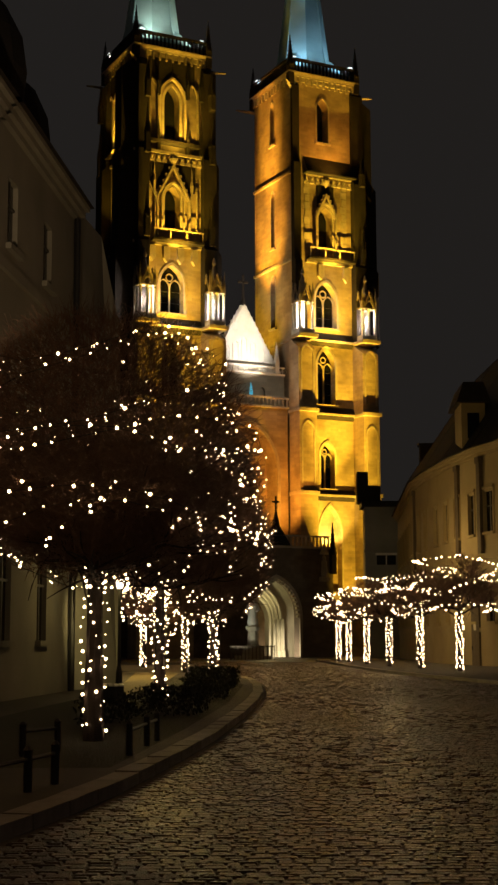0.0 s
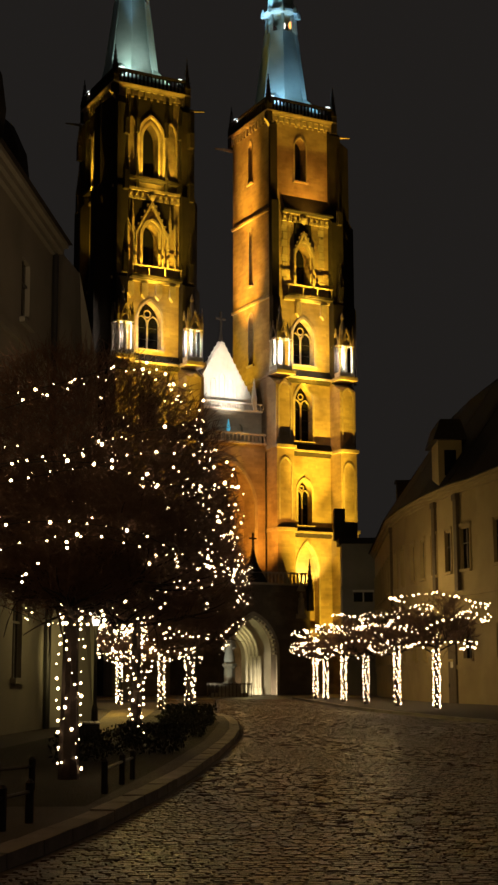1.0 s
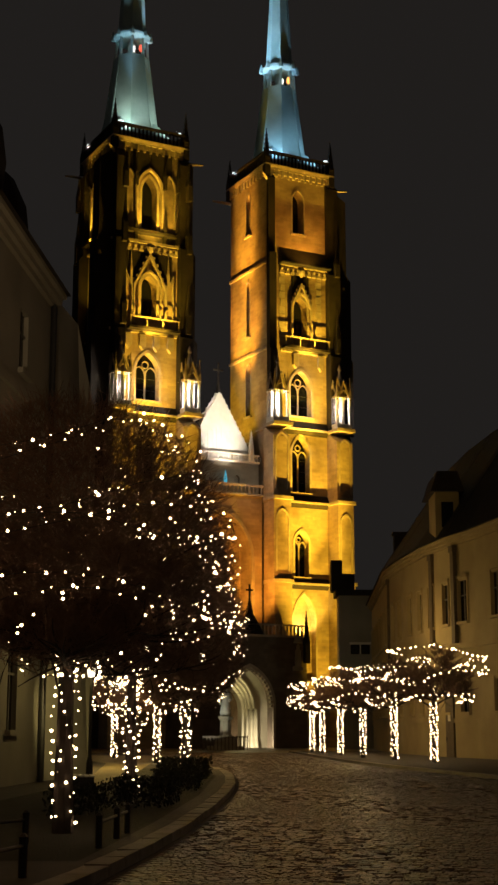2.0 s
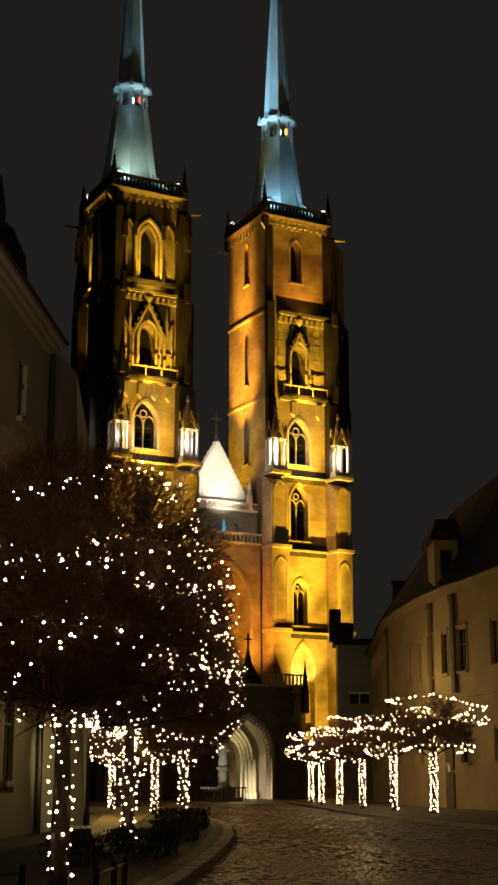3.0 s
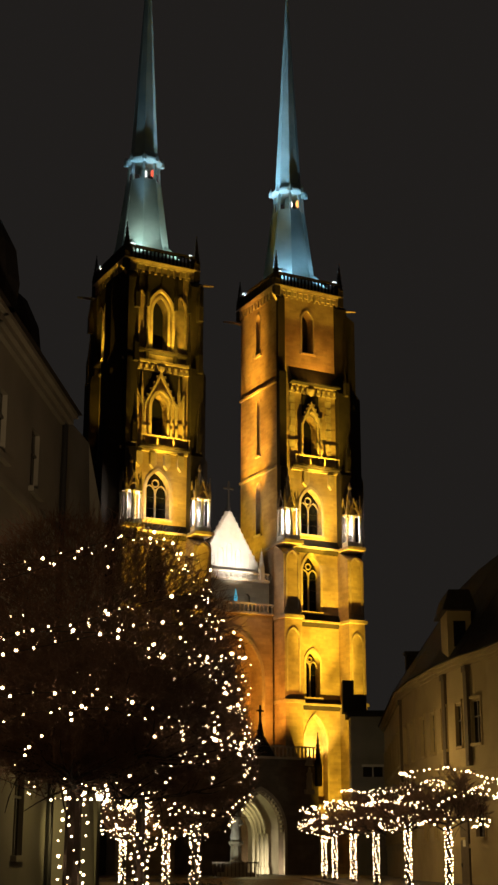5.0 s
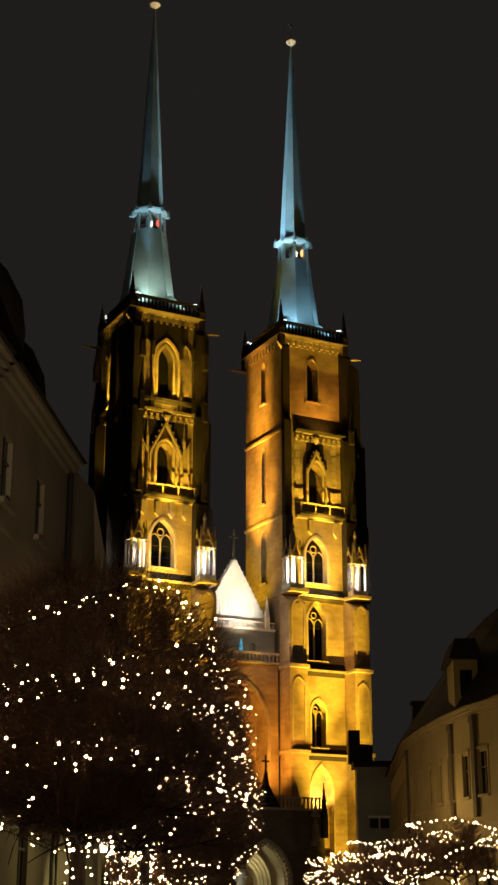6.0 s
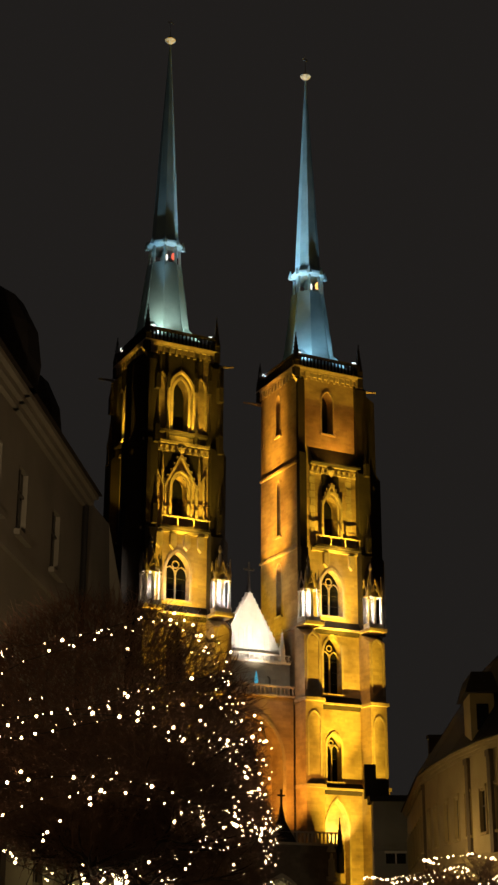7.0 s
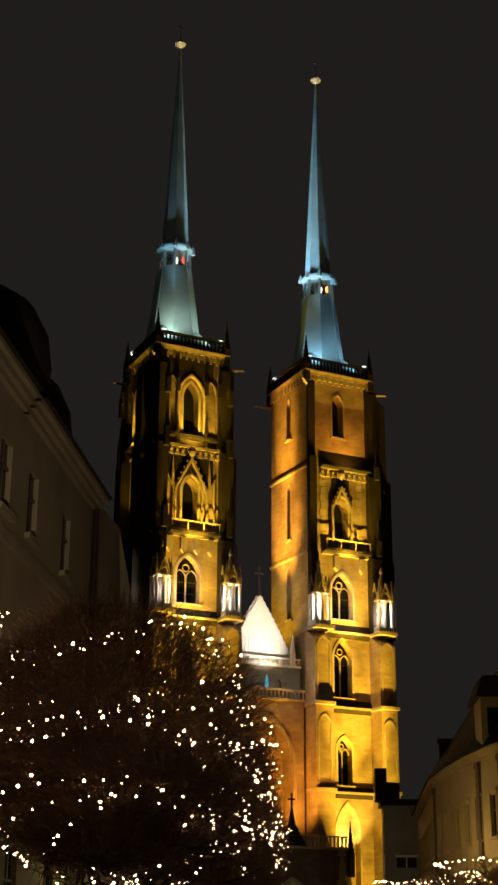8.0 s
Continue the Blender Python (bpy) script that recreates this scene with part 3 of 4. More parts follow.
                part("blind_arch", arch_band(Shape(), x * 1.02, 49.6, 53.6, 0.55, 1.3, 0.16, -h - 0.25, -h, m), carved, tw)
            part("ledge", Shape().box(-2.6, 2.8, -h - 0.7, -h, 48.6, 48.9, m), SOOTSHADE, tw)
        for x in (-1.55, 1.5, 2.9):
            for z, hh in ((47.9, 3.4), (53.4, 3.6)):
                s = Shape()
                finial(s, cu + x, cv - HV - 0.45, z, hh, 0.16)
                part("pinnacle", s, SOOTSHADE, tw)
        for x, y in ((-3.2, -5.6), (3.9, -4.9), (-4.9, -3.1), (-4.6, 3.2), (3.9, -4.6)):
            for z, hh in ((38.9, 5.0), (47.0, 5.0), (52.5, 4.0)):
                s = Shape()
                finial(s, cu + x, cv + y - 0.1, z, hh, 0.24)
                part("pinnacle", s, SOOTSHADE, tw)
    else:
        for x, y in ((3.9, -4.9), (5.0, -3.1), (5.0, 3.1)):
            for z, hh in ((38.9, 4.0), (47.0, 3.4)):
                s = Shape()
                finial(s, cu + x, cv + y - 0.1, z, hh, 0.24)
                part("pinnacle", s, SOOTSHADE, tw)
        s = Shape()                                                  # sloped lead roof over the gallery stage
        s.add([(-2.4, -HV - 0.9, 47.9), (3.3, -HV - 0.9, 47.9), (3.3, -HV, 49.6), (-2.4, -HV, 49.6)], [(0, 1, 2, 3)], T)
        s.box(-2.4, 3.3, -HV - 0.95, -HV, 47.75, 47.9, T)
        part("skirt_roof", s, ROOFM, tw, "dark sloped lead roof")
    # spire
    sx, sy = cu + spire_shift, cv
    s = Shape()
    s.rings([(3.35, 58.8), (3.0, 60.0), (2.62, 61.6), (1.72, 68.7)], 8, math.pi / 8, (sx, sy))
    s.rings([(4.75, 58.92), (3.1, 60.9), (2.5, 61.4)], 4, math.pi / 4, (sx, sy))
    sp = part("spire", s, COPPER, cathedral, "octagonal green copper spire lit by cool floodlights")
    s = Shape()
    for i in range(8):
        a = math.pi / 8 + math.pi / 4 * i
        s.tube([(sx + 1.62 * math.cos(a), sy + 1.62 * math.sin(a), 68.6), (sx + 1.5 * math.cos(a), sy + 1.5 * math.sin(a), 70.9)], 0.16, 5)
        s.tube([(sx + 3.2 * math.cos(a), sy + 3.2 * math.sin(a), 59.4), (sx + 2.64 * math.cos(a), sy + 2.64 * math.sin(a), 61.6), (sx + 1.75 * math.cos(a), sy + 1.75 * math.sin(a), 68.7)], 0.07, 5)
    s.rings([(0.5, 68.6), (0.4, 70.9)], 6, 0, (sx, sy))
    part("lantern", s, COPPER, sp, "open copper lantern with slim posts")
    s = Shape()
    s.rings([(1.6, 70.6), (1.95, 70.9), (2.0, 71.1), (1.5, 71.35), (1.35, 72.1)], 8, math.pi / 8, (sx, sy))
    part("collar", s, COPPER, sp, "scalloped copper collar")
    for i in range(8):
        a = math.pi / 8 + math.pi / 4 * i
        part("collar_point", Shape().rings([(0.26, 70.7), (0.2, 71.2), (0.03, 71.7)], 4, a, (sx + 1.9 * math.cos(a), sy + 1.9 * math.sin(a))), COPPER, sp)
    s = Shape()
    s.rings([(1.4, 72.0), (1.25, 75.0), (0.75, 84.5), (0.09, 96.3), (0.07, 96.6)], 8, math.pi / 8, (sx, sy))
    part("needle", s, COPPER, sp, "slim tapering copper needle")
    s = Shape()
    s.rings([(0.1, 96.5), (0.35, 96.7), (0.62, 97.0), (0.5, 97.25), (0.12, 97.4), (0.06, 97.6), (0.04, 98.4)], 10, 0, (sx, sy))
    s.box(sx - 0.35, sx + 0.35, sy - 0.03, sy + 0.03, 99.3, 99.45)
    s.rings([(0.04, 98.3), (0.03, 99.9)], 6, 0, (sx, sy))
    part("spire_cap", s, GABLE, sp, "pale metal knob and vane")
    s = Shape()
    s.rings([(0.05, 69.2), (0.22, 69.4), (0.22, 69.8), (0.05, 70.0)], 8, 0, (sx + 0.5, sy - 1.2))
    part("signal_lamp", s, REDL if rich else AMBERL, sp, "small glowing lamp in the lantern")
    s = Shape()
    s.rings([(0.05, 68.9), (0.2, 69.1), (0.2, 69.5), (0.05, 69.7)], 8, 0, (sx - 0.4, sy - 1.25))
    part("signal_lamp", s, WHITEL, sp, "small white lamp in the lantern")
    return tw


REDL, AMBERL, WHITEL, CYANL, LENS = emitter("red_lamp", (1, 0.12, 0.06), 1.2), emitter("amber_lamp", (1, 0.45, 0.12), 2.0), emitter("white_lamp", (1, 0.95, 0.85), 3), emitter("cyan_lamp", (0.1, 0.5, 0.7), 0.6), emitter("flood_lens", (0.9, 0.97, 1.0), 1.6)
tower(*TR, False, 0.0)
tower(*TL, True, -0.45)

for place, turn in (((TL[0] - 3.0, TL[1] - 3.6, 58.9), 200), ((TL[0] + 3.4, TL[1] - 3.4, 58.9), 160), ((TL[0] - 3.5, TL[1] + 3.3, 58.9), 250),
                    ((TR[0] - 3.5, TR[1] + 3.6, 58.9), 250), ((TR[0] + 3.5, TR[1] - 3.6, 58.9), 150), ((TR[0] - 3.1, TR[1] - 3.5, 58.9), 210)):
    fl = thing("floodlight", "small white floodlight on the parapet, switched on", "floodlight", CATH @ pose(*place, 0, 0, turn), "parapet floodlights")
    part("stand", Shape().box(-0.05, 0.05, -0.05, 0.05, 0.0, 0.6), IRON, fl)
    part("housing", Shape().box(-0.3, 0.3, -0.12, 0.12, 0.6, 0.95), IRON, fl)
    part("lens", Shape().box(-0.26, 0.26, -0.30, 0.30, 0.96, 1.2, top=0.7), LENS, fl, "glowing lens")
# the front between the towers
s = Shape()
s.panel([(-4.3, 0), (4.3, 0), (4.3, 23.8), (-4.3, 23.8)], [arch(0.0, 9.0, 17.6, 3.1, 4.6, 10)], -4.0, -1.8)
nave = part("nave_front", s, BRICK, cathedral, "brick front wall with a great pointed recess")
s = Shape()
arch_band(s, 0.0, 9.0, 17.6, 3.1, 4.6, 0.3, -4.15, -3.9, n=10)
part("arch_moulding", s, TRIM, nave)
part("recess_wall", Shape().panel([(-4, 0), (4, 0), (4, 23.6), (-4, 23.6)], [arch(0, 11.2, 17.2, 1.9, 3.4, 8)], -1.8, -1.2), BRICK, nave)
tracery(nave, 0, 11.2, 17.2, 1.9, 3.4, -1.6, 4)
part("window", Shape().panel(arch(0, 11.2, 17.2, 1.89, 3.39, 8), [], -1.3, -1.26), GLASS, nave, "dark leaded glass")
s = Shape()
s.box(-4.3, 4.3, -4.35, -3.4, 23.8, 24.0)
s.box(-4.3, 4.3, -4.3, -4.05, 24.72, 24.9)
for i in range(20):
    x = -4.1 + i * 0.432
    s.rings([(0.09, 24.0), (0.12, 24.25), (0.07, 24.5), (0.1, 24.72)], 6, 0, (x, -4.18))
part("balustrade", s, TRIM, nave, "pale stone balustrade")
s = Shape()
s.panel([(-4.3, 24.0), (4.3, 24.0), (4.3, 27.1), (-4.3, 27.1)], [arch(1.9 + d, 24.3, 25.5, 0.3, 0.4, 4) for d in (-3.8, 0.0)], -3.3, -2.6)
s.box(-4.3, 4.3, -3.0, -2.62, 24.0, 26.9)
part("attic_wall", s, STONE, nave, "pale attic wall behind the balustrade")
s = Shape()
s.box(-4.2, 4.2, -3.7, -3.2, 27.1, 27.32)
s.box(-4.2, 4.2, -3.66, -3.5, 27.85, 27.98)
for i in range(16):
    x = -4.0 + i * 0.533
    s.box(x - 0.05, x + 0.05, -3.62, -3.54, 27.3, 27.9)
    s.tube([(x + 0.27 + 0.15 * math.cos(a), -3.58, 27.58 + 0.15 * math.sin(a)) for a in np.linspace(0, 2 * math.pi, 8)], 0.03, 4)
part("balustrade", s, GABLE, nave, "pierced pale stone gallery")
s = Shape()
s.prism([(-4.0, 27.3), (4.0, 27.3), (0.0, 34.0)], -3.2, -2.6)
gable = part("gable", s, GABLE, cathedral, "white floodlit stepped stone gable")
s = Shape()
for sx in (-1, 1):
    for k in range(13):
        f = k / 13
        x, z = sx * 4.05 * (1 - f), 27.5 + 6.7 * f
        s.box(x - 0.07, x + 0.07, -3.0, -2.8, z, z + 0.22)
    s.tube([(sx * 4.1, -2.9, 27.2), (0, -2.9, 34.15)], 0.16, 5)
part("crocket_edge", s, GABLE, gable)
for x, h in ((-1.9, 1.8), (-0.95, 2.6), (0, 3.4), (0.95, 2.6), (1.9, 1.8)):
    part("blind_arch", arch_band(Shape(), x, 28.3, 28.3 + h * 0.6, 0.26, 0.4, 0.06, -3.25, -3.15), GABLE, gable)
s = Shape()
s.rings([(0.3, 33.9), (0.12, 35.0), (0.06, 36.9)], 6, 0, (0, -2.9))
s.box(-0.07, 0.07, -2.97, -2.83, 35.0, 37.0)
s.box(-0.55, 0.55, -2.97, -2.83, 36.2, 36.36)
part("gable_cross", s, SOOTSHADE, gable, "iron cross on the gable")
for x in (-3.4, 3.3):
    s = Shape()
    finial(s, x, -3.6, 27.3, 3.2, 0.22)
    part("pinnacle", s, GABLE, gable)
s = Shape()
s.rings([(0.05, 24.9), (0.16, 25.0), (0.2, 25.3), (0.1, 25.8), (0.03, 26.2)], 8, 0, (0.45, -3.7))
tagged(part("coloured_lamp", s, CYANL, nave), "small cyan glowing ornament")

# nave and roof behind, closing the building
s = Shape()
s.box(-7, 7, 4.0, 70, 0, 24)
part("nave_body", s, BRICK, cathedral)
part("nave_roof", Shape().prism([(-7.4, 24), (7.4, 24), (0, 35)], 3.8, 70.3), ROOFM, cathedral, "steep dark tiled nave roof")

# porch
s = Shape()
s.panel([(-5.8, 0), (5.8, 0), (5.8, 9.9), (-5.8, 9.9)], [arch(-0.15, -0.001 + 0.01, 3.7, 2.35, 3.4, 10)], -9.8, -8.8)
porch = part("porch", s, DARKSTONE, cathedral, "dark stone west porch with a pointed archway")
part("side_wall", Shape().box(-5.8, -5.0, -8.8, -4.2, 0, 9.9), DARKSTONE, porch)
part("side_wall", Shape().box(5.0, 5.8, -8.8, -6.25, 0, 9.9), DARKSTONE, porch)
part("porch_roof", Shape().box(-5.0, 5.0, -8.8, -4.05, 9.3, 9.9), SOOTSHADE, porch)
s = Shape()
arch_band(s, -0.15, 0, 3.7, 2.35, 3.4, 0.28, -9.95, -9.7, n=10)
edge = arch(-0.15, 0.6, 3.7, 2.25, 3.25, 11)
for x, z in edge[1:-1]:
    s.box(x - 0.11, x + 0.11, -9.9, -9.55, z - 0.11, z + 0.11)
part("arch_moulding", s, TRIM, porch, "cusped stone arch edge")
s = Shape()
s.box(-6.0, 6.0, -10.0, -9.6, 9.9, 10.1)
s.box(-6.0, 6.0, -9.95, -9.7, 10.95, 11.1)
for i in range(30):
    x = -5.7 + i * 0.393
    s.box(x - 0.07, x + 0.07, -9.88, -9.76, 10.1, 10.95)
part("balustrade", s, TRIM, porch, "stone balustrade on the porch roof")
for x in (-5.75, 5.7):
    s = Shape()
    finial(s, x, -9.95, 7.6, 4.8, 0.26)
    part("pinnacle", s, SOOTSHADE, porch)
s = Shape()
s.prism([(-1.6, 10.1), (1.3, 10.1), (-0.15, 12.4)], -9.95, -9.6)
finial(s, -0.15, -9.78, 11.2, 2.4, 0.24)
s.box(-0.22, -0.08, -9.85, -9.71, 13.4, 14.6)
s.box(-0.5, 0.2, -9.84, -9.72, 14.0, 14.15)
part("porch_gable", s, SOOTSHADE, porch, "dark gable with a cross finial")
s = Shape()
s.box(4.3, 5.2, -10.2, -9.8, 6.9, 7.3)
s.rings([(0.28, 7.3), (0.33, 7.8), (0.26, 8.4), (0.3, 8.7), (0.14, 8.85), (0.17, 9.1), (0.05, 9.3)], 8, 0, (4.75, -10.02))
s.rings([(0.5, 9.4), (0.1, 10.3)], 6, 0, (4.75, -10.0))
part("niche_statue", s, TRIM, porch, "weathered stone figure on a corbel")
s = Shape()
s.panel([(-5, 0), (5, 0), (5, 9.3), (-5, 9.3)], [arch(-0.1, 0.01, 3.4, 1.5, 2.2, 8)], -5.2, -4.2)
for k in range(4):
    arch_band(s, -0.1, 0, 3.4, 1.5 + 0.3 * k, 2.2 + 0.35 * k, 0.14, -5.35 - 0.22 * k, -5.2, n=8)
part("portal", s, GABLE, porch, "stepped pale stone portal")
s = Shape()
s.box(-1.6, -0.12, -4.5, -4.35, 0.02, 5.5)
s.box(-0.08, 1.4, -4.5, -4.35, 0.02, 5.5)
for i in range(6):
    for x0 in (-1.5, 0.0):
        s.box(x0, x0 + 1.3, -4.56, -4.5, 0.2 + i * 0.85, 0.9 + i * 0.85)
part("door", s, material("dark_oak", (0.12, 0.07, 0.035), (0.07, 0.04, 0.02), 0.6, 4, 40), porch, "dark panelled oak door")
s = Shape()
for x in (1.75, 2.15, 2.55):
    s.rings([(0.2, 0), (0.2, 0.5), (0.13, 0.6), (0.13, 3.2), (0.2, 3.5)], 8, 0, (x, -5.75 - 0.4 * (x - 1.75)))
part("jamb_column", s, GABLE, porch)


# ---------------- the monument before the porch ----------------
mon = thing("monument", "grey stone statue on a tall pedestal behind low railings", "monument", pose(-2.05, 118, 0))
s = Shape()
s.box(-1.5, 1.5, -1.2, 1.2, 0, 0.3)
s.box(-0.9, 0.9, -0.8, 0.8, 0.3, 1.0, top=0.9)
s.rings([(0.72, 1.0), (0.5, 1.25), (0.46, 2.35), (0.62, 2.5), (0.66, 2.7), (0.5, 2.75)], 8, math.pi / 8)
part("pedestal", s, STONE, mon, "weathered stone pedestal")
s = Shape()
s.rings([(0.44, 2.75), (0.47, 3.0), (0.36, 3.7), (0.33, 4.05), (0.4, 4.4), (0.36, 4.6), (0.15, 4.72), (0.13, 4.8), (0.2, 4.95), (0.2, 5.12), (0.12, 5.28), (0.03, 5.34)], 10)
s.tube([(0.34, 0, 4.5), (0.5, -0.1, 4.1), (0.28, -0.38, 3.95)], [0.13, 0.12, 0.09], 6)
s.tube([(-0.34, 0, 4.5), (-0.52, -0.05, 4.1), (-0.42, -0.25, 3.7)], [0.13, 0.12, 0.09], 6)
part("statue", s, GABLE, mon, "plain weathered stone figure", True)
for side in range(4):
    s = Shape()
    for i in range(13):
        x = -1.8 + 0.3 * i
        s.box(x - 0.035, x + 0.035, -1.83, -1.77, 0, 1.15, pose(0, 0, 0, 0, 0, 90 * side))
    s.box(-1.85, 1.85, -1.84, -1.76, 1.0, 1.08, pose(0, 0, 0, 0, 0, 90 * side))
    part("railing", s, DARKSTONE, mon)

# ---------------- houses ----------------


def house(name, label, line, eave, wallmat, windows, roof_rise, roof_in, courses=(), thick=0.6, turned=1):
    """A house front along a plan line; windows: rows of sill, head, half width, spacing."""
    h = thing(name, label, "building")
    roof = Shape()
    for (x0, y0), (x1, y1) in zip(line, line[1:]):
        L, a = math.hypot(x1 - x0, y1 - y0), math.degrees(math.atan2(y1 - y0, x1 - x0))
        m = pose(x0, y0, 0, 0, 0, a)
        holes, panes = [], []
        for sill, head, w, gap, first in windows:
            x = first
            while x + w + 0.3 < L:
                holes.append([(x - w, sill), (x + w, sill), (x + w, head), (x - w, head)])
                x += gap
        s = Shape()
        sd = turned
        s.panel([(0, -0.06), (L, -0.06), (L, eave), (0, eave)], holes, 0, -thick * sd, m)
        part("wall", s, wallmat, h)
        for lo in holes:
            (xa, za), (xb, zb) = lo[0], lo[2]
            win = part("window", Shape().box(xa, xb, -0.16 * sd - 0.02, -0.16 * sd + 0.02, za, zb, m), GLASS, h)
            f = Shape()
            xm = (xa + xb) / 2
            f.box(xm - 0.04, xm + 0.04, -0.11 * sd - 0.03, -0.11 * sd + 0.03, za, zb, m)
            f.box(xa, xb, -0.11 * sd - 0.03, -0.11 * sd + 0.03, za + (zb - za) * 0.62, za + (zb - za) * 0.62 + 0.07, m)
            part("window_frame", f, WOODW, win)
            f = Shape()
            f.box(xa - 0.15, xb + 0.15, min(0, 0.16 * sd), max(0, 0.16 * sd), za - 0.16, za - 0.003, m)
            if sd > 0:                                              # the shaded front has bare openings
                f.box(xa - 0.14, xa - 0.01, min(0, 0.07 * sd), max(0, 0.07 * sd), za, zb + 0.14, m)
                f.box(xb + 0.01, xb + 0.14, min(0, 0.07 * sd), max(0, 0.07 * sd), za, zb + 0.14, m)
                f.box(xa - 0.2, xb + 0.2, min(0, 0.12 * sd), max(0, 0.12 * sd), zb + 0.14, zb + 0.3, m)
            part("window_sill", f, wallmat, win)
        for z, d, t in courses:
            f = Shape()
            f.box(0, L, min(0, d * sd), max(0, d * sd), z, z + t, m)
            part("string_course", f, wallmat, h)
        f = Shape()
        for k in range(3):
            d = 0.14 + 0.14 * k
            f.box(-0.1, L + 0.1, min(0, d * sd), max(0, d * sd), eave - 0.5 + 0.18 * k, eave - 0.5 + 0.18 * (k + 1), m)
        part("eaves_cornice", f, wallmat, h)
        o, i = 0.55 * sd, -roof_in * sd
        roof = Shape()
        roof.add([(-0.2, o, eave), (L + 0.2, o, eave), (L + 0.2, i, eave + roof_rise), (-0.2, i, eave + roof_rise), (-0.2, -9 * sd, eave), (L + 0.2, -9 * sd, eave)],
                 [(0, 1, 2, 3), (3, 2, 5, 4), (0, 3, 4), (1, 5, 2), (0, 4, 5, 1)], m)
        part("roof", roof, ROOFM, h, "dark tiled roof")
    return h


WOODD = material("dark_brown_paint", (0.10, 0.075, 0.042), (0.06, 0.045, 0.027), 0.8, 4, 50)
WOODW = material("grey_painted_wood", (0.11, 0.10, 0.08), (0.075, 0.068, 0.055), 0.7, 4, 50)
right_line = [(15.5, 62), (12.4, 78), (11.6, 80.5), (10.67, 86), (10.0, 92.6), (9.7, 99), (10.9, 128)]
rh = house("canon_house", "curved ochre plastered house with small windows and dormers", right_line, 12.5, PLASTER,
           [(7.6, 9.9, 0.55, 2.9, 1.4), (2.6, 4.3, 0.5, 2.9, 1.4)], 7.5, 4.6, ((6.1, 0.14, 0.3), (2.0, 0.08, 0.25)), turned=1)
lh = house("tall_house", "tall grey plastered house front in deep shade", [(-9.0, 8.0), (-6.95, 34), (-6.3, 43)], 15.2, GREYPL,
           [(11.7, 13.5, 0.5, 3.9, 1.4), (6.6, 9.0, 0.55, 3.9, 1.4), (1.6, 4.0, 0.55, 3.9, 1.4)], 6.0, 4.0, ((10.9, 0.12, 0.3), (5.6, 0.12, 0.3)), turned=-1)
s = Shape()
s.add([(-6.3, 43, 0), (-5.3, 47, 0), (-5.3, 47, 12.0), (-6.0, 47, 15.4), (-6.3, 43, 15.2), (-12, 43.5, 0), (-12, 47.5, 0), (-12, 47.5, 15.4), (-12, 43.5, 15.2)],
      [(0, 1, 2, 3, 4), (1, 6, 7, 3, 2), (0, 4, 8, 5), (4, 3, 7, 8)])
part("end_wall", s, GREYPL, lh)
s = Shape()
s.tube([(-6.2, 42.6, 0.1), (-6.2, 42.6, 14.7), (-6.5, 42.5, 15.0)], 0.1, 8)
part("downpipe", s, IRON, lh)
for y, z, r in ((35.4, 15.6, 2.0), (41.0, 15.5, 1.75)):
    s = Shape()
    s.rings([(r * 0.9, z - 0.6), (r, z + 0.9), (r * 0.93, z + 1.9), (r * 0.7, z + 2.8), (r * 0.35, z + 3.3), (0.05, z + 3.5)], 14, 0, (-8.55, y))
    part("dormer", s, ROOFM, lh, "rounded dark roof dormer")
# dormer, dark pilasters, door and chimneys of the ochre house
s = Shape()
s.box(10.9, 12.3, 82.0, 85.0, 12.7, 15.4)
part("dormer", s, PLASTER, rh)
part("dormer_window", Shape().box(11.25, 11.95, 81.95, 81.99, 13.3, 14.8), GLASS, rh)
part("dormer_roof", Shape().prism([(10.6, 15.4), (12.6, 15.4), (12.2, 16.6), (11.0, 16.6)], 81.6, 86.0), ROOFM, rh)
for x, y, w in ((10.93, 84.4, 0.3), (11.65, 80.2, 0.3), (9.72, 98.6, 0.1)):
    m = pose(x, y, 0, 0, 0, 99.6)
    part("pilaster", Shape().box(-w, w, -0.05, 0.16, 6.42, 11.6, m).box(-w - 0.06, w + 0.06, -0.05, 0.22, 11.6, 11.95, m), WOODD, rh, "dark painted pilaster")
d = part("door", Shape().box(-0.7, 0.7, -0.05, 0.1, 0.0, 3.6, pose(11.42, 81.5, 0, 0, 0, 99.6)), WOODD, rh, "tall dark wooden door")
part("door_plate", Shape().box(-0.2, 0.2, 0.1, 0.13, 2.1, 2.5, pose(11.42, 81.5, 0, 0, 0, 99.6)), GABLE, d, "small white plate")
part("door_handle", Shape().box(0.5, 0.56, 0.1, 0.16, 1.0, 1.2, pose(11.42, 81.5, 0, 0, 0, 99.6)), IRON, d)
for x, y, z in ((10.6, 99.5, 15.2), (11.2, 103, 15.6)):
    part("chimney", Shape().box(x - 0.4, x + 0.4, y - 0.4, y + 0.4, 12, z).box(x - 0.5, x + 0.5, y - 0.5, y + 0.5, z, z + 0.2), ROOFM, rh)

low = thing("low_house", "low grey-green house with a dark roof beside the tower", "building")
s = Shape()
s.box(7.9, 13.0, 126.0, 126.6, 0, 13.4)
s.box(7.9, 8.5, 126.6, 129, 0, 13.4)
s.box(8.5, 13.0, 128.4, 129, 0, 13.4)
part("wall", s, GREYPL, low)
s = Shape()
s.box(7.6, 13.2, 125.6, 129.3, 13.4, 13.9)
s.box(7.3, 9.4, 127.0, 129.0, 13.9, 15.4)
s.box(7.3, 8.3, 127.0, 129.0, 15.4, 16.7)
part("roof", s, ROOFM, low, "dark stepped roof and chimney stack")
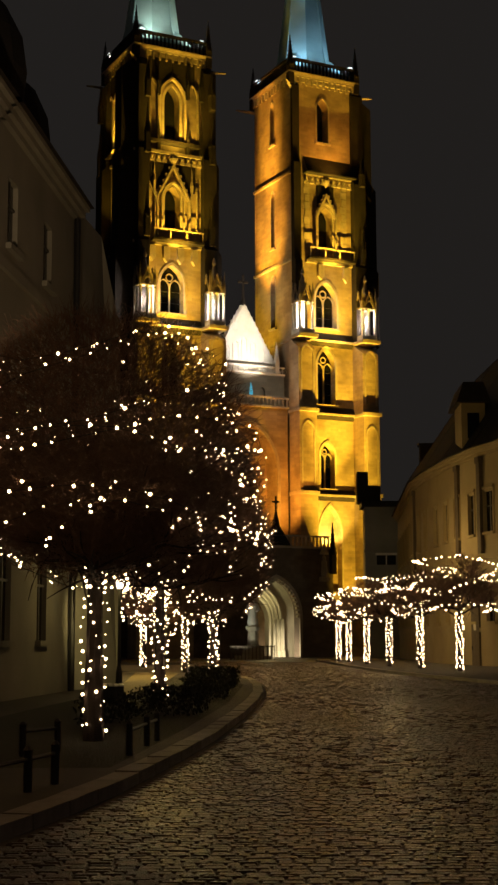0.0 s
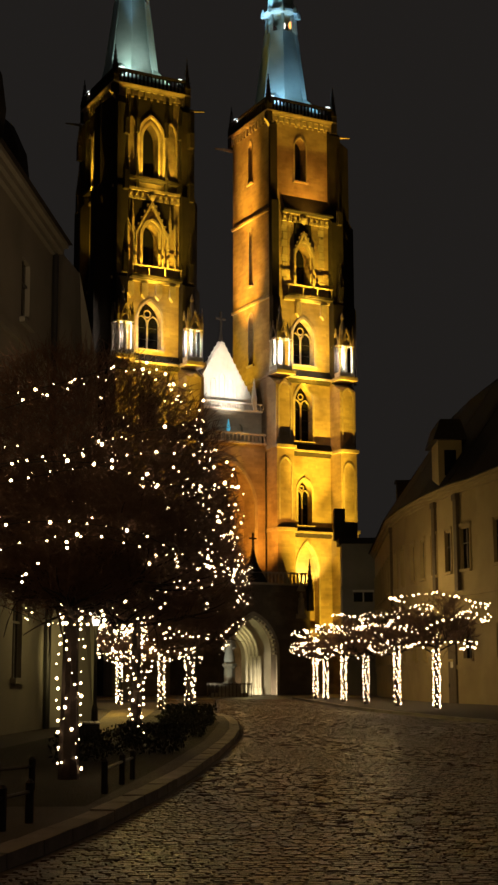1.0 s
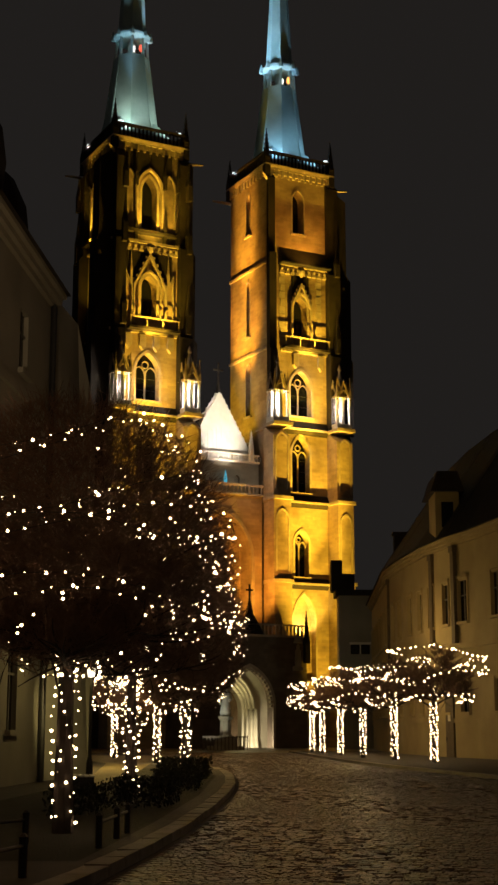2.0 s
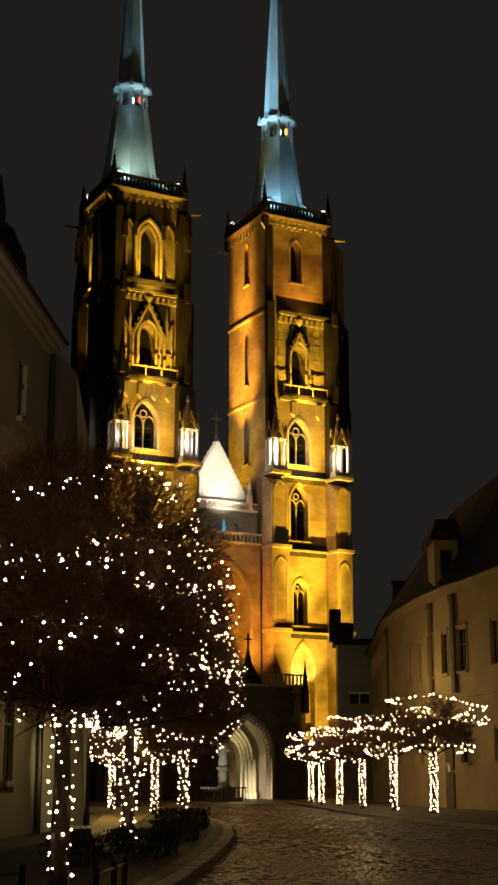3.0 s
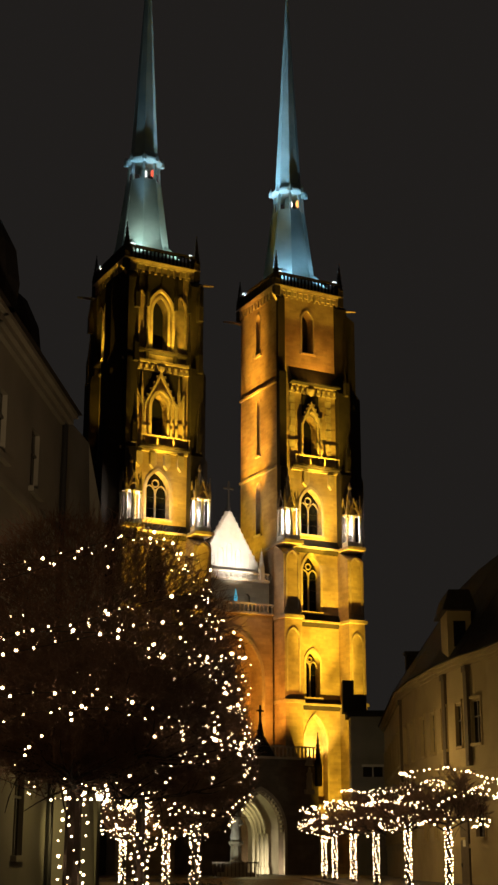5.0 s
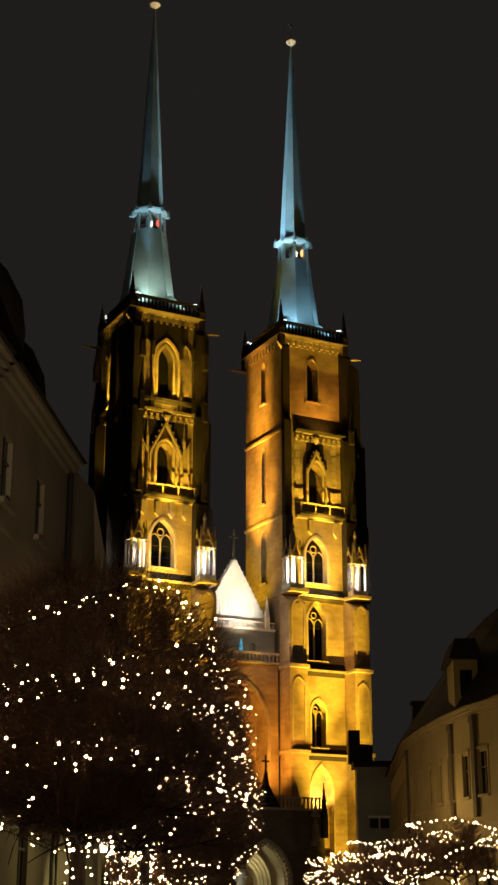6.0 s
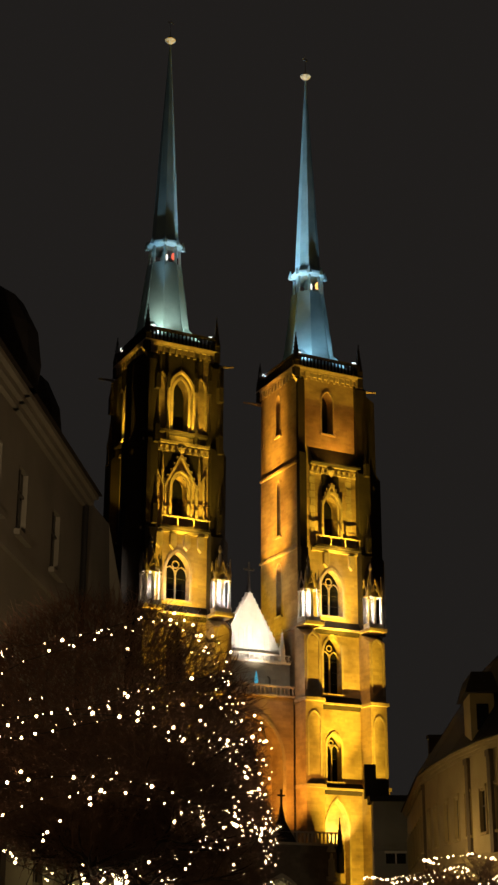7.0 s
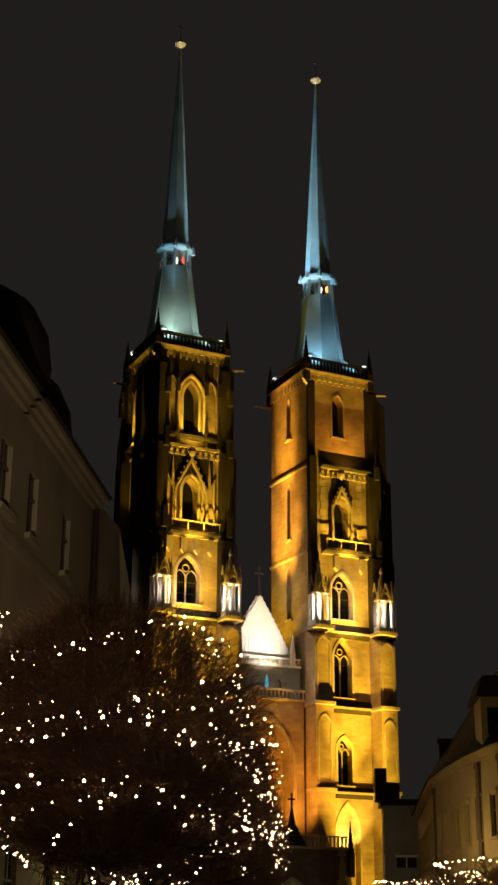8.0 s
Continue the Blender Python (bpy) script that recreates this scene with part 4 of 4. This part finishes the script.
part("string_course", Shape().box(7.8, 13.0, 125.8, 126.0, 9.3, 9.6), GREYPL, low)
win = part("window", Shape().box(8.9, 10.6, 125.93, 126.0, 8.2, 9.05), GLASS, low)
# pale stone colour stands in for the light on the frame
part("window_frame", Shape().box(8.8, 10.7, 125.8, 125.92, 9.05, 9.25).box(9.7, 9.8, 125.85, 125.92, 8.2, 9.05), GABLE, win)

# ---------------- trees and light strings ----------------


def branches(rng, start, way, length, radius, level, limbs, twigs, spread, reach):
    """Grows a limb and what branches from it; reach keeps the crown's outline."""
    pts, p, d = [start], Vector(start), Vector(way).normalized()
    n = (4, 4, 3, 2)[level]
    for i in range(n):
        d = (d + Vector((rng.uniform(-1, 1), rng.uniform(-1, 1), rng.uniform(-0.6, 0.9))) * 0.22).normalized()
        p = p + d * length / n
        pts.append(tuple(p))
    radii = [radius * (1 - 0.75 * i / n) for i in range(n + 1)]
    (limbs if level < 2 else twigs).tube(pts, radii, 6 if level < 2 else 3)
    if level == 3:
        return
    cz, ch = limbs.mid
    for k in range(limbs.count[level]):
        f = rng.uniform(0.25, 1.0)
        i = min(n - 1, int(f * n))
        q = Vector(pts[i]).lerp(Vector(pts[i + 1]), f * n - i)
        out = Vector((rng.gauss(0, 1), rng.gauss(0, 1), rng.gauss(0.15, 0.6))).normalized()
        w = (d * 0.7 + out * spread).normalized()
        e = q + w * length * 0.55
        if level > 0 and (e.x * e.x + e.y * e.y) / (reach * reach) + ((e.z - cz) / ch) ** 2 > rng.uniform(0.85, 1.12):
            continue
        branches(rng, tuple(q), w, length * rng.uniform(0.5, 0.75), max(limbs.thin, radius * 0.42), level + 1, limbs, twigs, spread, reach)


BALL = [(0, 0, 1), (0.894, 0, 0.447), (0.276, 0.851, 0.447), (-0.724, 0.526, 0.447), (-0.724, -0.526, 0.447), (0.276, -0.851, 0.447),
        (0.724, 0.526, -0.447), (-0.276, 0.851, -0.447), (-0.894, 0, -0.447), (-0.276, -0.851, -0.447), (0.724, -0.526, -0.447), (0, 0, -1)]
BALLF = [(0, 1, 2), (0, 2, 3), (0, 3, 4), (0, 4, 5), (0, 5, 1), (1, 6, 2), (2, 7, 3), (3, 8, 4), (4, 9, 5), (5, 10, 1),
         (6, 7, 2), (7, 8, 3), (8, 9, 4), (9, 10, 5), (10, 6, 1), (11, 7, 6), (11, 8, 7), (11, 9, 8), (11, 10, 9), (11, 6, 10)]


def lit_tree(seed, x, y, trunk, half, low, top, turns, gap, bulb, label, group, wrap=True, trunk_r=0.16, wrap_gap=0.09, extra=0, dense=False, flat=2.0):
    """A bare clipped tree whose crown and trunk are wound with bulbs."""
    rng = random.Random(seed)
    t = thing("tree", label, "tree", pose(x, y, 0.05), group)
    limbs, twigs = Shape(), Shape()
    limbs.count, limbs.thin = ((11, 13, 19), 0.0045) if dense else ((8, 8, 8), 0.012)
    body = Shape()
    body.tube([(0, 0, 0), (rng.uniform(-0.08, 0.08), rng.uniform(-0.08, 0.08), trunk * 0.5), (0, 0, trunk), (0.05, 0, trunk + 0.5)],
              [trunk_r * 1.3, trunk_r, trunk_r * 0.9, trunk_r * 0.5], 9)
    mid = (low + top) / 2
    limbs.mid = (mid, (top - low) / 2)
    arms = 13 if dense else 9
    for k in range(arms):
        a = 2 * math.pi * k / arms + rng.uniform(-0.3, 0.3)
        el = rng.uniform(0.0, 1.3) if k % 2 else rng.uniform(-0.05, 0.5)
        L = 0.55 * half / max(0.45, math.cos(el)) if el < 0.8 else 0.55 * (top - trunk)
        branches(rng, (0.02, 0, trunk + rng.uniform(-0.1, 0.4)), (math.cos(a) * math.cos(el), math.sin(a) * math.cos(el), math.sin(el)), min(L, 0.75 * max(half, top - trunk)),
                 trunk_r * 0.45, 0, limbs, twigs, 0.75, half)
    if dense:                                                  # fine twigs out to the clipped outline
        done = 0
        while done < 11000:
            q = Vector((rng.uniform(-1, 1), rng.uniform(-1, 1), rng.uniform(-1, 1)))
            d = (q.x * q.x + q.y * q.y) + abs(q.z) ** flat
            if d > 1.0 or d < rng.random() * 0.7 or (q.z < -0.5 and rng.random() < 0.4):
                continue
            p = Vector((q.x * half, q.y * half, mid + q.z * (top - low) / 2))
            w = (Vector((q.x, q.y, 0.55 * q.z + 0.35)) + Vector((rng.gauss(0, 0.45), rng.gauss(0, 0.45), rng.gauss(0, 0.4)))).normalized()
            L = rng.uniform(0.2, 0.55)
            e = p + w * L * 0.5
            twigs.tube([p - w * L * 0.5, tuple(p + Vector((rng.gauss(0, 0.03), rng.gauss(0, 0.03), rng.gauss(0, 0.03)))), e], [0.007, 0.005, 0.0025], 3)
            done += 1
    part("trunk", body, BARK, t)
    part("branchwork", limbs, BARK, t)
    part("crown", twigs, TWIG, t, "dense bare reddish twigs")
    lights = thing("string_lights", "warm white bulbs on thin wire wound round a tree", "string lights", pose(x, y, 0.05), group + " lights")
    bulbs, wire = Shape(), Shape()
    where = []
    hh = (top - low) / 2
    for k in range(turns):
        base = -0.95 + 1.72 * (k + 0.5) / turns
        ph, tilt = rng.uniform(0, 6.28), rng.uniform(-0.34, 0.34) if dense else rng.uniform(-0.4, 0.4)
        ring = []
        r0 = math.sqrt(max(0.05, 1 - base * base)) * half
        n = max(8, int(2 * math.pi * r0 / gap))
        wob = [rng.uniform(-0.3, 0.3) for _ in range(8)]
        for i in range(n + 1):
            a = 2 * math.pi * i / n
            f = i * 6 / n
            sag = wob[int(f)] * (1 - f % 1) + wob[int(f) + 1 if f < 5 else 0] * (f % 1)
            zz = base + tilt * math.sin(a + ph) + 0.06 * math.sin(3 * a + ph) + 0.8 * sag
            zz = max(-1.0, min(0.86, zz))
            rr = max(0.05, 1 - abs(zz) ** flat) ** 0.5 * half * (0.93 + 0.10 * math.sin(5 * a + ph * 3))
            ring.append((rr * math.cos(a), rr * math.sin(a), mid + hh * zz - 0.04 * rng.random()))
        where += [q for q in ring if rng.random() < 0.88]
        where += [tuple(Vector(q) + Vector((rng.gauss(0, 0.4), rng.gauss(0, 0.4), rng.gauss(0, 0.4))) * gap) for q in ring if rng.random() < (0.14 if dense else 0.28)]
        wire.tube(ring[::2] + ring[-1:], 0.006, 3)
    for k in range(extra):                                     # loose loops inside the crown
        a, zz = rng.uniform(0, 6.28), rng.uniform(-0.9, 0.9)
        p = Vector((math.cos(a) * half * 0.8, math.sin(a) * half * 0.8, mid + hh * zz))
        for j in range(rng.randint(3, 8)):
            p = p + Vector((rng.gauss(0, 1), rng.gauss(0, 1), rng.gauss(0, 1.2))) * gap * 0.45
            where.append(tuple(p))
    if wrap:
        z, a = 0.18, 0.0
        while z < trunk + 0.15:
            r = trunk_r * 1.12 + 0.03
            where.append((r * math.cos(a) * rng.uniform(0.9, 1.25), r * math.sin(a) * rng.uniform(0.9, 1.25), z + rng.uniform(-0.03, 0.03)))
            a += wrap_gap / r * rng.uniform(0.8, 1.2) + 0.5
            z += wrap_gap * 0.22 * rng.uniform(0.5, 1.5)
    for px, py, pz in where:
        r = bulb * rng.choice((0.35, 0.5, 0.7, 0.85, 1.0, 1.2, 1.4))
        bulbs.add([(px + r * a, py + r * b, pz + r * c) for a, b, c in BALL], BALLF)
    tagged(part("bulb_chain", bulbs, BULB, lights, "glowing warm white bulbs", True), kind="stuff")
    part("wire", wire, WIRE, lights)
    return t


NEARL, FARL = "lit trees in the bed", "lit clipped trees along the far kerb"
lit_tree(11, -2.78, 21.5, 2.5, 2.5, 2.35, 6.72, 8, 0.30, 0.019, "broad bare tree wound with sparse warm bulbs", NEARL, trunk_r=0.13, wrap_gap=0.18, extra=14, dense=True, flat=1.7)
lit_tree(12, -2.7, 32.5, 2.8, 2.45, 2.6, 7.2, 8, 0.32, 0.022, "bare tree wound with warm bulbs, trunk wrapped", NEARL, trunk_r=0.12, wrap_gap=0.16, extra=12, dense=True)
lit_tree(13, -2.4, 53.0, 2.5, 2.35, 2.3, 7.7, 8, 0.34, 0.028, "bare tree thickly hung with warm bulbs", NEARL, trunk_r=0.12, wrap_gap=0.16, extra=12, dense=True, flat=2.4)
lit_tree(14, -4.3, 66, 2.5, 1.3, 2.2, 4.5, 4, 0.36, 0.034, "small tree thickly wound with warm bulbs", NEARL, trunk_r=0.10, extra=6, wrap_gap=0.18)
lit_tree(15, -7.4, 78, 2.4, 1.6, 2.3, 4.9, 4, 0.36, 0.040, "small tree thickly wound with warm bulbs", NEARL, trunk_r=0.10, extra=6, wrap_gap=0.18)
for k, (x, y, hw) in enumerate(((8.69, 68, 2.5), (7.42, 74, 2.1), (6.28, 80, 2.0), (5.52, 88, 1.9), (4.76, 95, 1.7), (4.3, 100, 1.7))):
    lit_tree(30 + k, x, y, 2.7, hw, 2.75, 5.7 - 0.15 * k, 3, 0.27, 0.036, "low clipped tree thickly wound with warm white bulbs", FARL, trunk_r=0.11, wrap_gap=0.15, flat=5.0)

# ---------------- cobbles ----------------


def kerb_x(line, y):
    for (x0, y0), (x1, y1) in zip(line, line[1:]):
        if min(y0, y1) <= y <= max(y0, y1) and y0 != y1:
            return x0 + (x1 - x0) * (y - y0) / (y1 - y0)
    return line[0][0] if y < line[0][1] else line[-1][0]


def stone_mesh(shape, x, y, w, d, h, rng, tilt):
    """One worn sett: a block with a rounded crown."""
    a = rng.uniform(-0.06, 0.06)
    c, s = math.cos(a), math.sin(a)
    vs = []
    for k, z in ((0.5, -0.05), (0.49, h - 0.014), (0.42, h)):
        for i, j in ((-1, -1), (1, -1), (1, 1), (-1, 1)):
            px, py = i * w * k * rng.uniform(0.94, 1.0), j * d * k * rng.uniform(0.94, 1.0)
            vs.append((x + c * px - s * py, y + s * px + c * py, z + (tilt * j * k if z > 0 else 0)))
    shape.add(vs, [(0, 1, 5, 4), (1, 2, 6, 5), (2, 3, 7, 6), (3, 0, 4, 7), (4, 5, 9, 8), (5, 6, 10, 9), (6, 7, 11, 10), (7, 4, 8, 11), (8, 9, 10, 11)])


road = thing("road", "cobbled street of worn brown setts", "road", kind="structure")
rng = random.Random(5)
rest = Shape()
kinds = []
for k in range(12):
    q = Shape()
    stone_mesh(q, 0, 0, 0.16 + 0.012 * (k % 4), 0.115, 0.0, rng, 0)
    kinds.append(q.mesh("cobble", COBBLE))
y, row, count = 8.6, 0, 0
while y < 104:
    x0, x1 = (kerb_x(KERB, y) + 0.12 if y < 66 else -3.0 - (y - 66) * 0.12), min(kerb_x(RKERB, y) - 0.1, 1.6 + y * 0.165)
    x = x0 + (0.08 if row % 2 else 0)
    while x < x1:
        w = rng.uniform(0.11, 0.21)
        wave = 0.004 * math.sin(x * 1.1 + y * 0.35) + rng.uniform(-0.0035, 0.0035)
        yy = y + 0.05 * math.sin(x * 0.55) + rng.uniform(-0.016, 0.016)
        if y < 13.6 and -1.7 < x < 1.9 and count < 300 and 10.6 < y:
            c = new("cobble", kinds[rng.randrange(12)])
            c.parent = road
            c.matrix_local = Matrix.LocRotScale((x + w / 2, yy, wave), Euler((rng.uniform(-0.05, 0.05), rng.uniform(-0.03, 0.03), rng.uniform(-0.05, 0.05))), ((w - 0.012) / 0.178, 0.95, 1))
            count += 1
        else:
            stone_mesh(rest, x + w / 2, yy, w - 0.010, 0.113, wave, rng, rng.uniform(-0.012, 0.012))
        x += w
    y += 0.122
    row += 1
tagged(part("cobbles", rest, COBBLE, road), kind="stuff")
s = Shape()
s.add([(-60, 104, -0.01), (60, 104, -0.01), (60, 200, -0.01), (-60, 200, -0.01)], [(0, 1, 2, 3)])
part("far_paving", s, COBBLE, road)

# ---------------- kerbs ----------------
for line, sgn, nm in ((KERB, 1, lpave), (RKERB, -1, rpave)):
    km = [Shape().box(-0.49, 0.49, -0.15, 0.15, -0.06, 0.105, top=0.97).mesh("kerbstone", GRANITE) for _ in range(3)]
    for k, (x, y, a) in enumerate(along(line, 1.0)):
        c = new("kerbstone", km[k % 3])
        c.parent = nm
        c.matrix_local = Matrix.LocRotScale((x - sgn * 0.13 * math.sin(a) * 1.0, y + sgn * 0.13 * math.cos(a), 0.012 + rng.uniform(-0.006, 0.006)), Euler((rng.uniform(-0.02, 0.02), rng.uniform(-0.008, 0.008), a)), None)

# ---------------- tree bed: fence, hedges, path, lamp ----------------
bed = Shape()
bed.add([(-6, 17, 0.104), (-2.0, 17, 0.104), (-1.6, 24, 0.104), (-1.2, 34, 0.104), (-1.15, 48, 0.104), (-2.2, 58, 0.104), (-4.2, 58, 0.104), (-5.2, 36, 0.104)], [tuple(range(8))])
tagged(part("lawn", bed, LAWN), "dark winter grass in the tree bed", "grass", kind="structure")
path = Shape()
path.add([(-12, 86, 0.11), (-5.0, 86, 0.11), (-4.7, 70, 0.11), (-4.0, 50, 0.11), (-4.2, 38, 0.11), (-5.2, 36, 0.11), (-5.2, 47, 0.11), (-6.6, 66, 0.11)], [tuple(range(8))])
tagged(part("path", path, material("sandy_path", (0.26, 0.21, 0.11), (0.18, 0.145, 0.075), 0.85, 2, 50, 0.4)), "pale sandy footpath lit by a lamp", "path", kind="structure")


def low_fence(line):
    f = thing("low_fence", "low black iron lawn fence of posts and one rail", "fence", group="lawn fences")
    for x, y in line:
        part("post", Shape().rings([(0.045, 0.08), (0.045, 0.50), (0.055, 0.51), (0.02, 0.55)], 8, 0, (x, y)), IRON, f)
    for (x0, y0), (x1, y1) in zip(line, line[1:]):
        part("rail", Shape().tube([(x0, y0, 0.42), (x1, y1, 0.42)], 0.022, 6), IRON, f)


low_fence([(-2.85, 12.9), (-2.51, 14.35), (-2.36, 15.13)])
low_fence([(-3.34, 18.67), (-3.0, 19.4)])
low_fence([(-1.96, 18.82), (-1.88, 20.42), (-1.82, 21.45)])


bench = thing("bench", "pale slatted park bench beside the path", "bench", pose(-3.95, 34.0, 0.1, 0, 0, 98))
for k in range(4):
    part("slat", Shape().box(-0.75, 0.75, -0.26 + 0.13 * k, -0.16 + 0.13 * k, 0.43, 0.46), BENCHW, bench)
for k in range(3):
    part("back_slat", Shape().box(-0.75, 0.75, 0.28 + 0.02 * k, 0.31 + 0.02 * k, 0.55 + 0.14 * k, 0.65 + 0.14 * k), BENCHW, bench)
for x in (-0.6, 0.6):
    part("leg", Shape().box(x - 0.04, x + 0.04, -0.25, 0.3, 0.0, 0.43), IRON, bench)
    part("back_post", Shape().box(x - 0.03, x + 0.03, 0.31, 0.36, 0.3, 0.98), IRON, bench)


def hedge(x, y, lx, ly, h, seed):
    rng = random.Random(seed)
    s = Shape()
    for k in range(int(900 * lx * ly)):
        p = Vector((rng.uniform(-lx, lx), rng.uniform(-ly, ly), rng.uniform(0.02, h)))
        r = rng.uniform(0.03, 0.07)
        e = Euler((rng.uniform(0, 6), rng.uniform(0, 6), rng.uniform(0, 6))).to_matrix()
        s.add([p + e @ Vector(q) for q in ((-r, 0, 0), (0, -r * 0.5, 0), (r, 0, 0), (0, r * 0.5, 0))], [(0, 1, 2, 3)])
    h_ = thing("hedge", "dark clipped low hedge in the tree bed", "hedge", pose(x, y, 0.1), "bed hedges")
    tagged(part("leaves", s, HEDGE, h_), kind="stuff")


hedge(-2.2, 30, 0.7, 2.2, 0.55, 1)
hedge(-1.9, 38, 0.6, 2.6, 0.55, 2)
hedge(-2.1, 47, 0.8, 3.0, 0.6, 3)
hedge(-3.2, 27, 0.5, 1.5, 0.5, 4)

lamp = thing("street_lamp", "slim black street lamp with a small white lantern", "lamp", pose(-4.47, 40, 0.1))
part("pole", Shape().rings([(0.11, 0), (0.09, 0.6), (0.05, 0.8), (0.045, 2.95)], 8), IRON, lamp)
part("lantern", Shape().rings([(0.08, 2.95), (0.15, 3.25), (0.11, 3.3)], 6), WHITEL, lamp, "glowing glass lantern")
part("cap", Shape().rings([(0.17, 3.3), (0.08, 3.42), (0.02, 3.5)], 6), IRON, lamp)
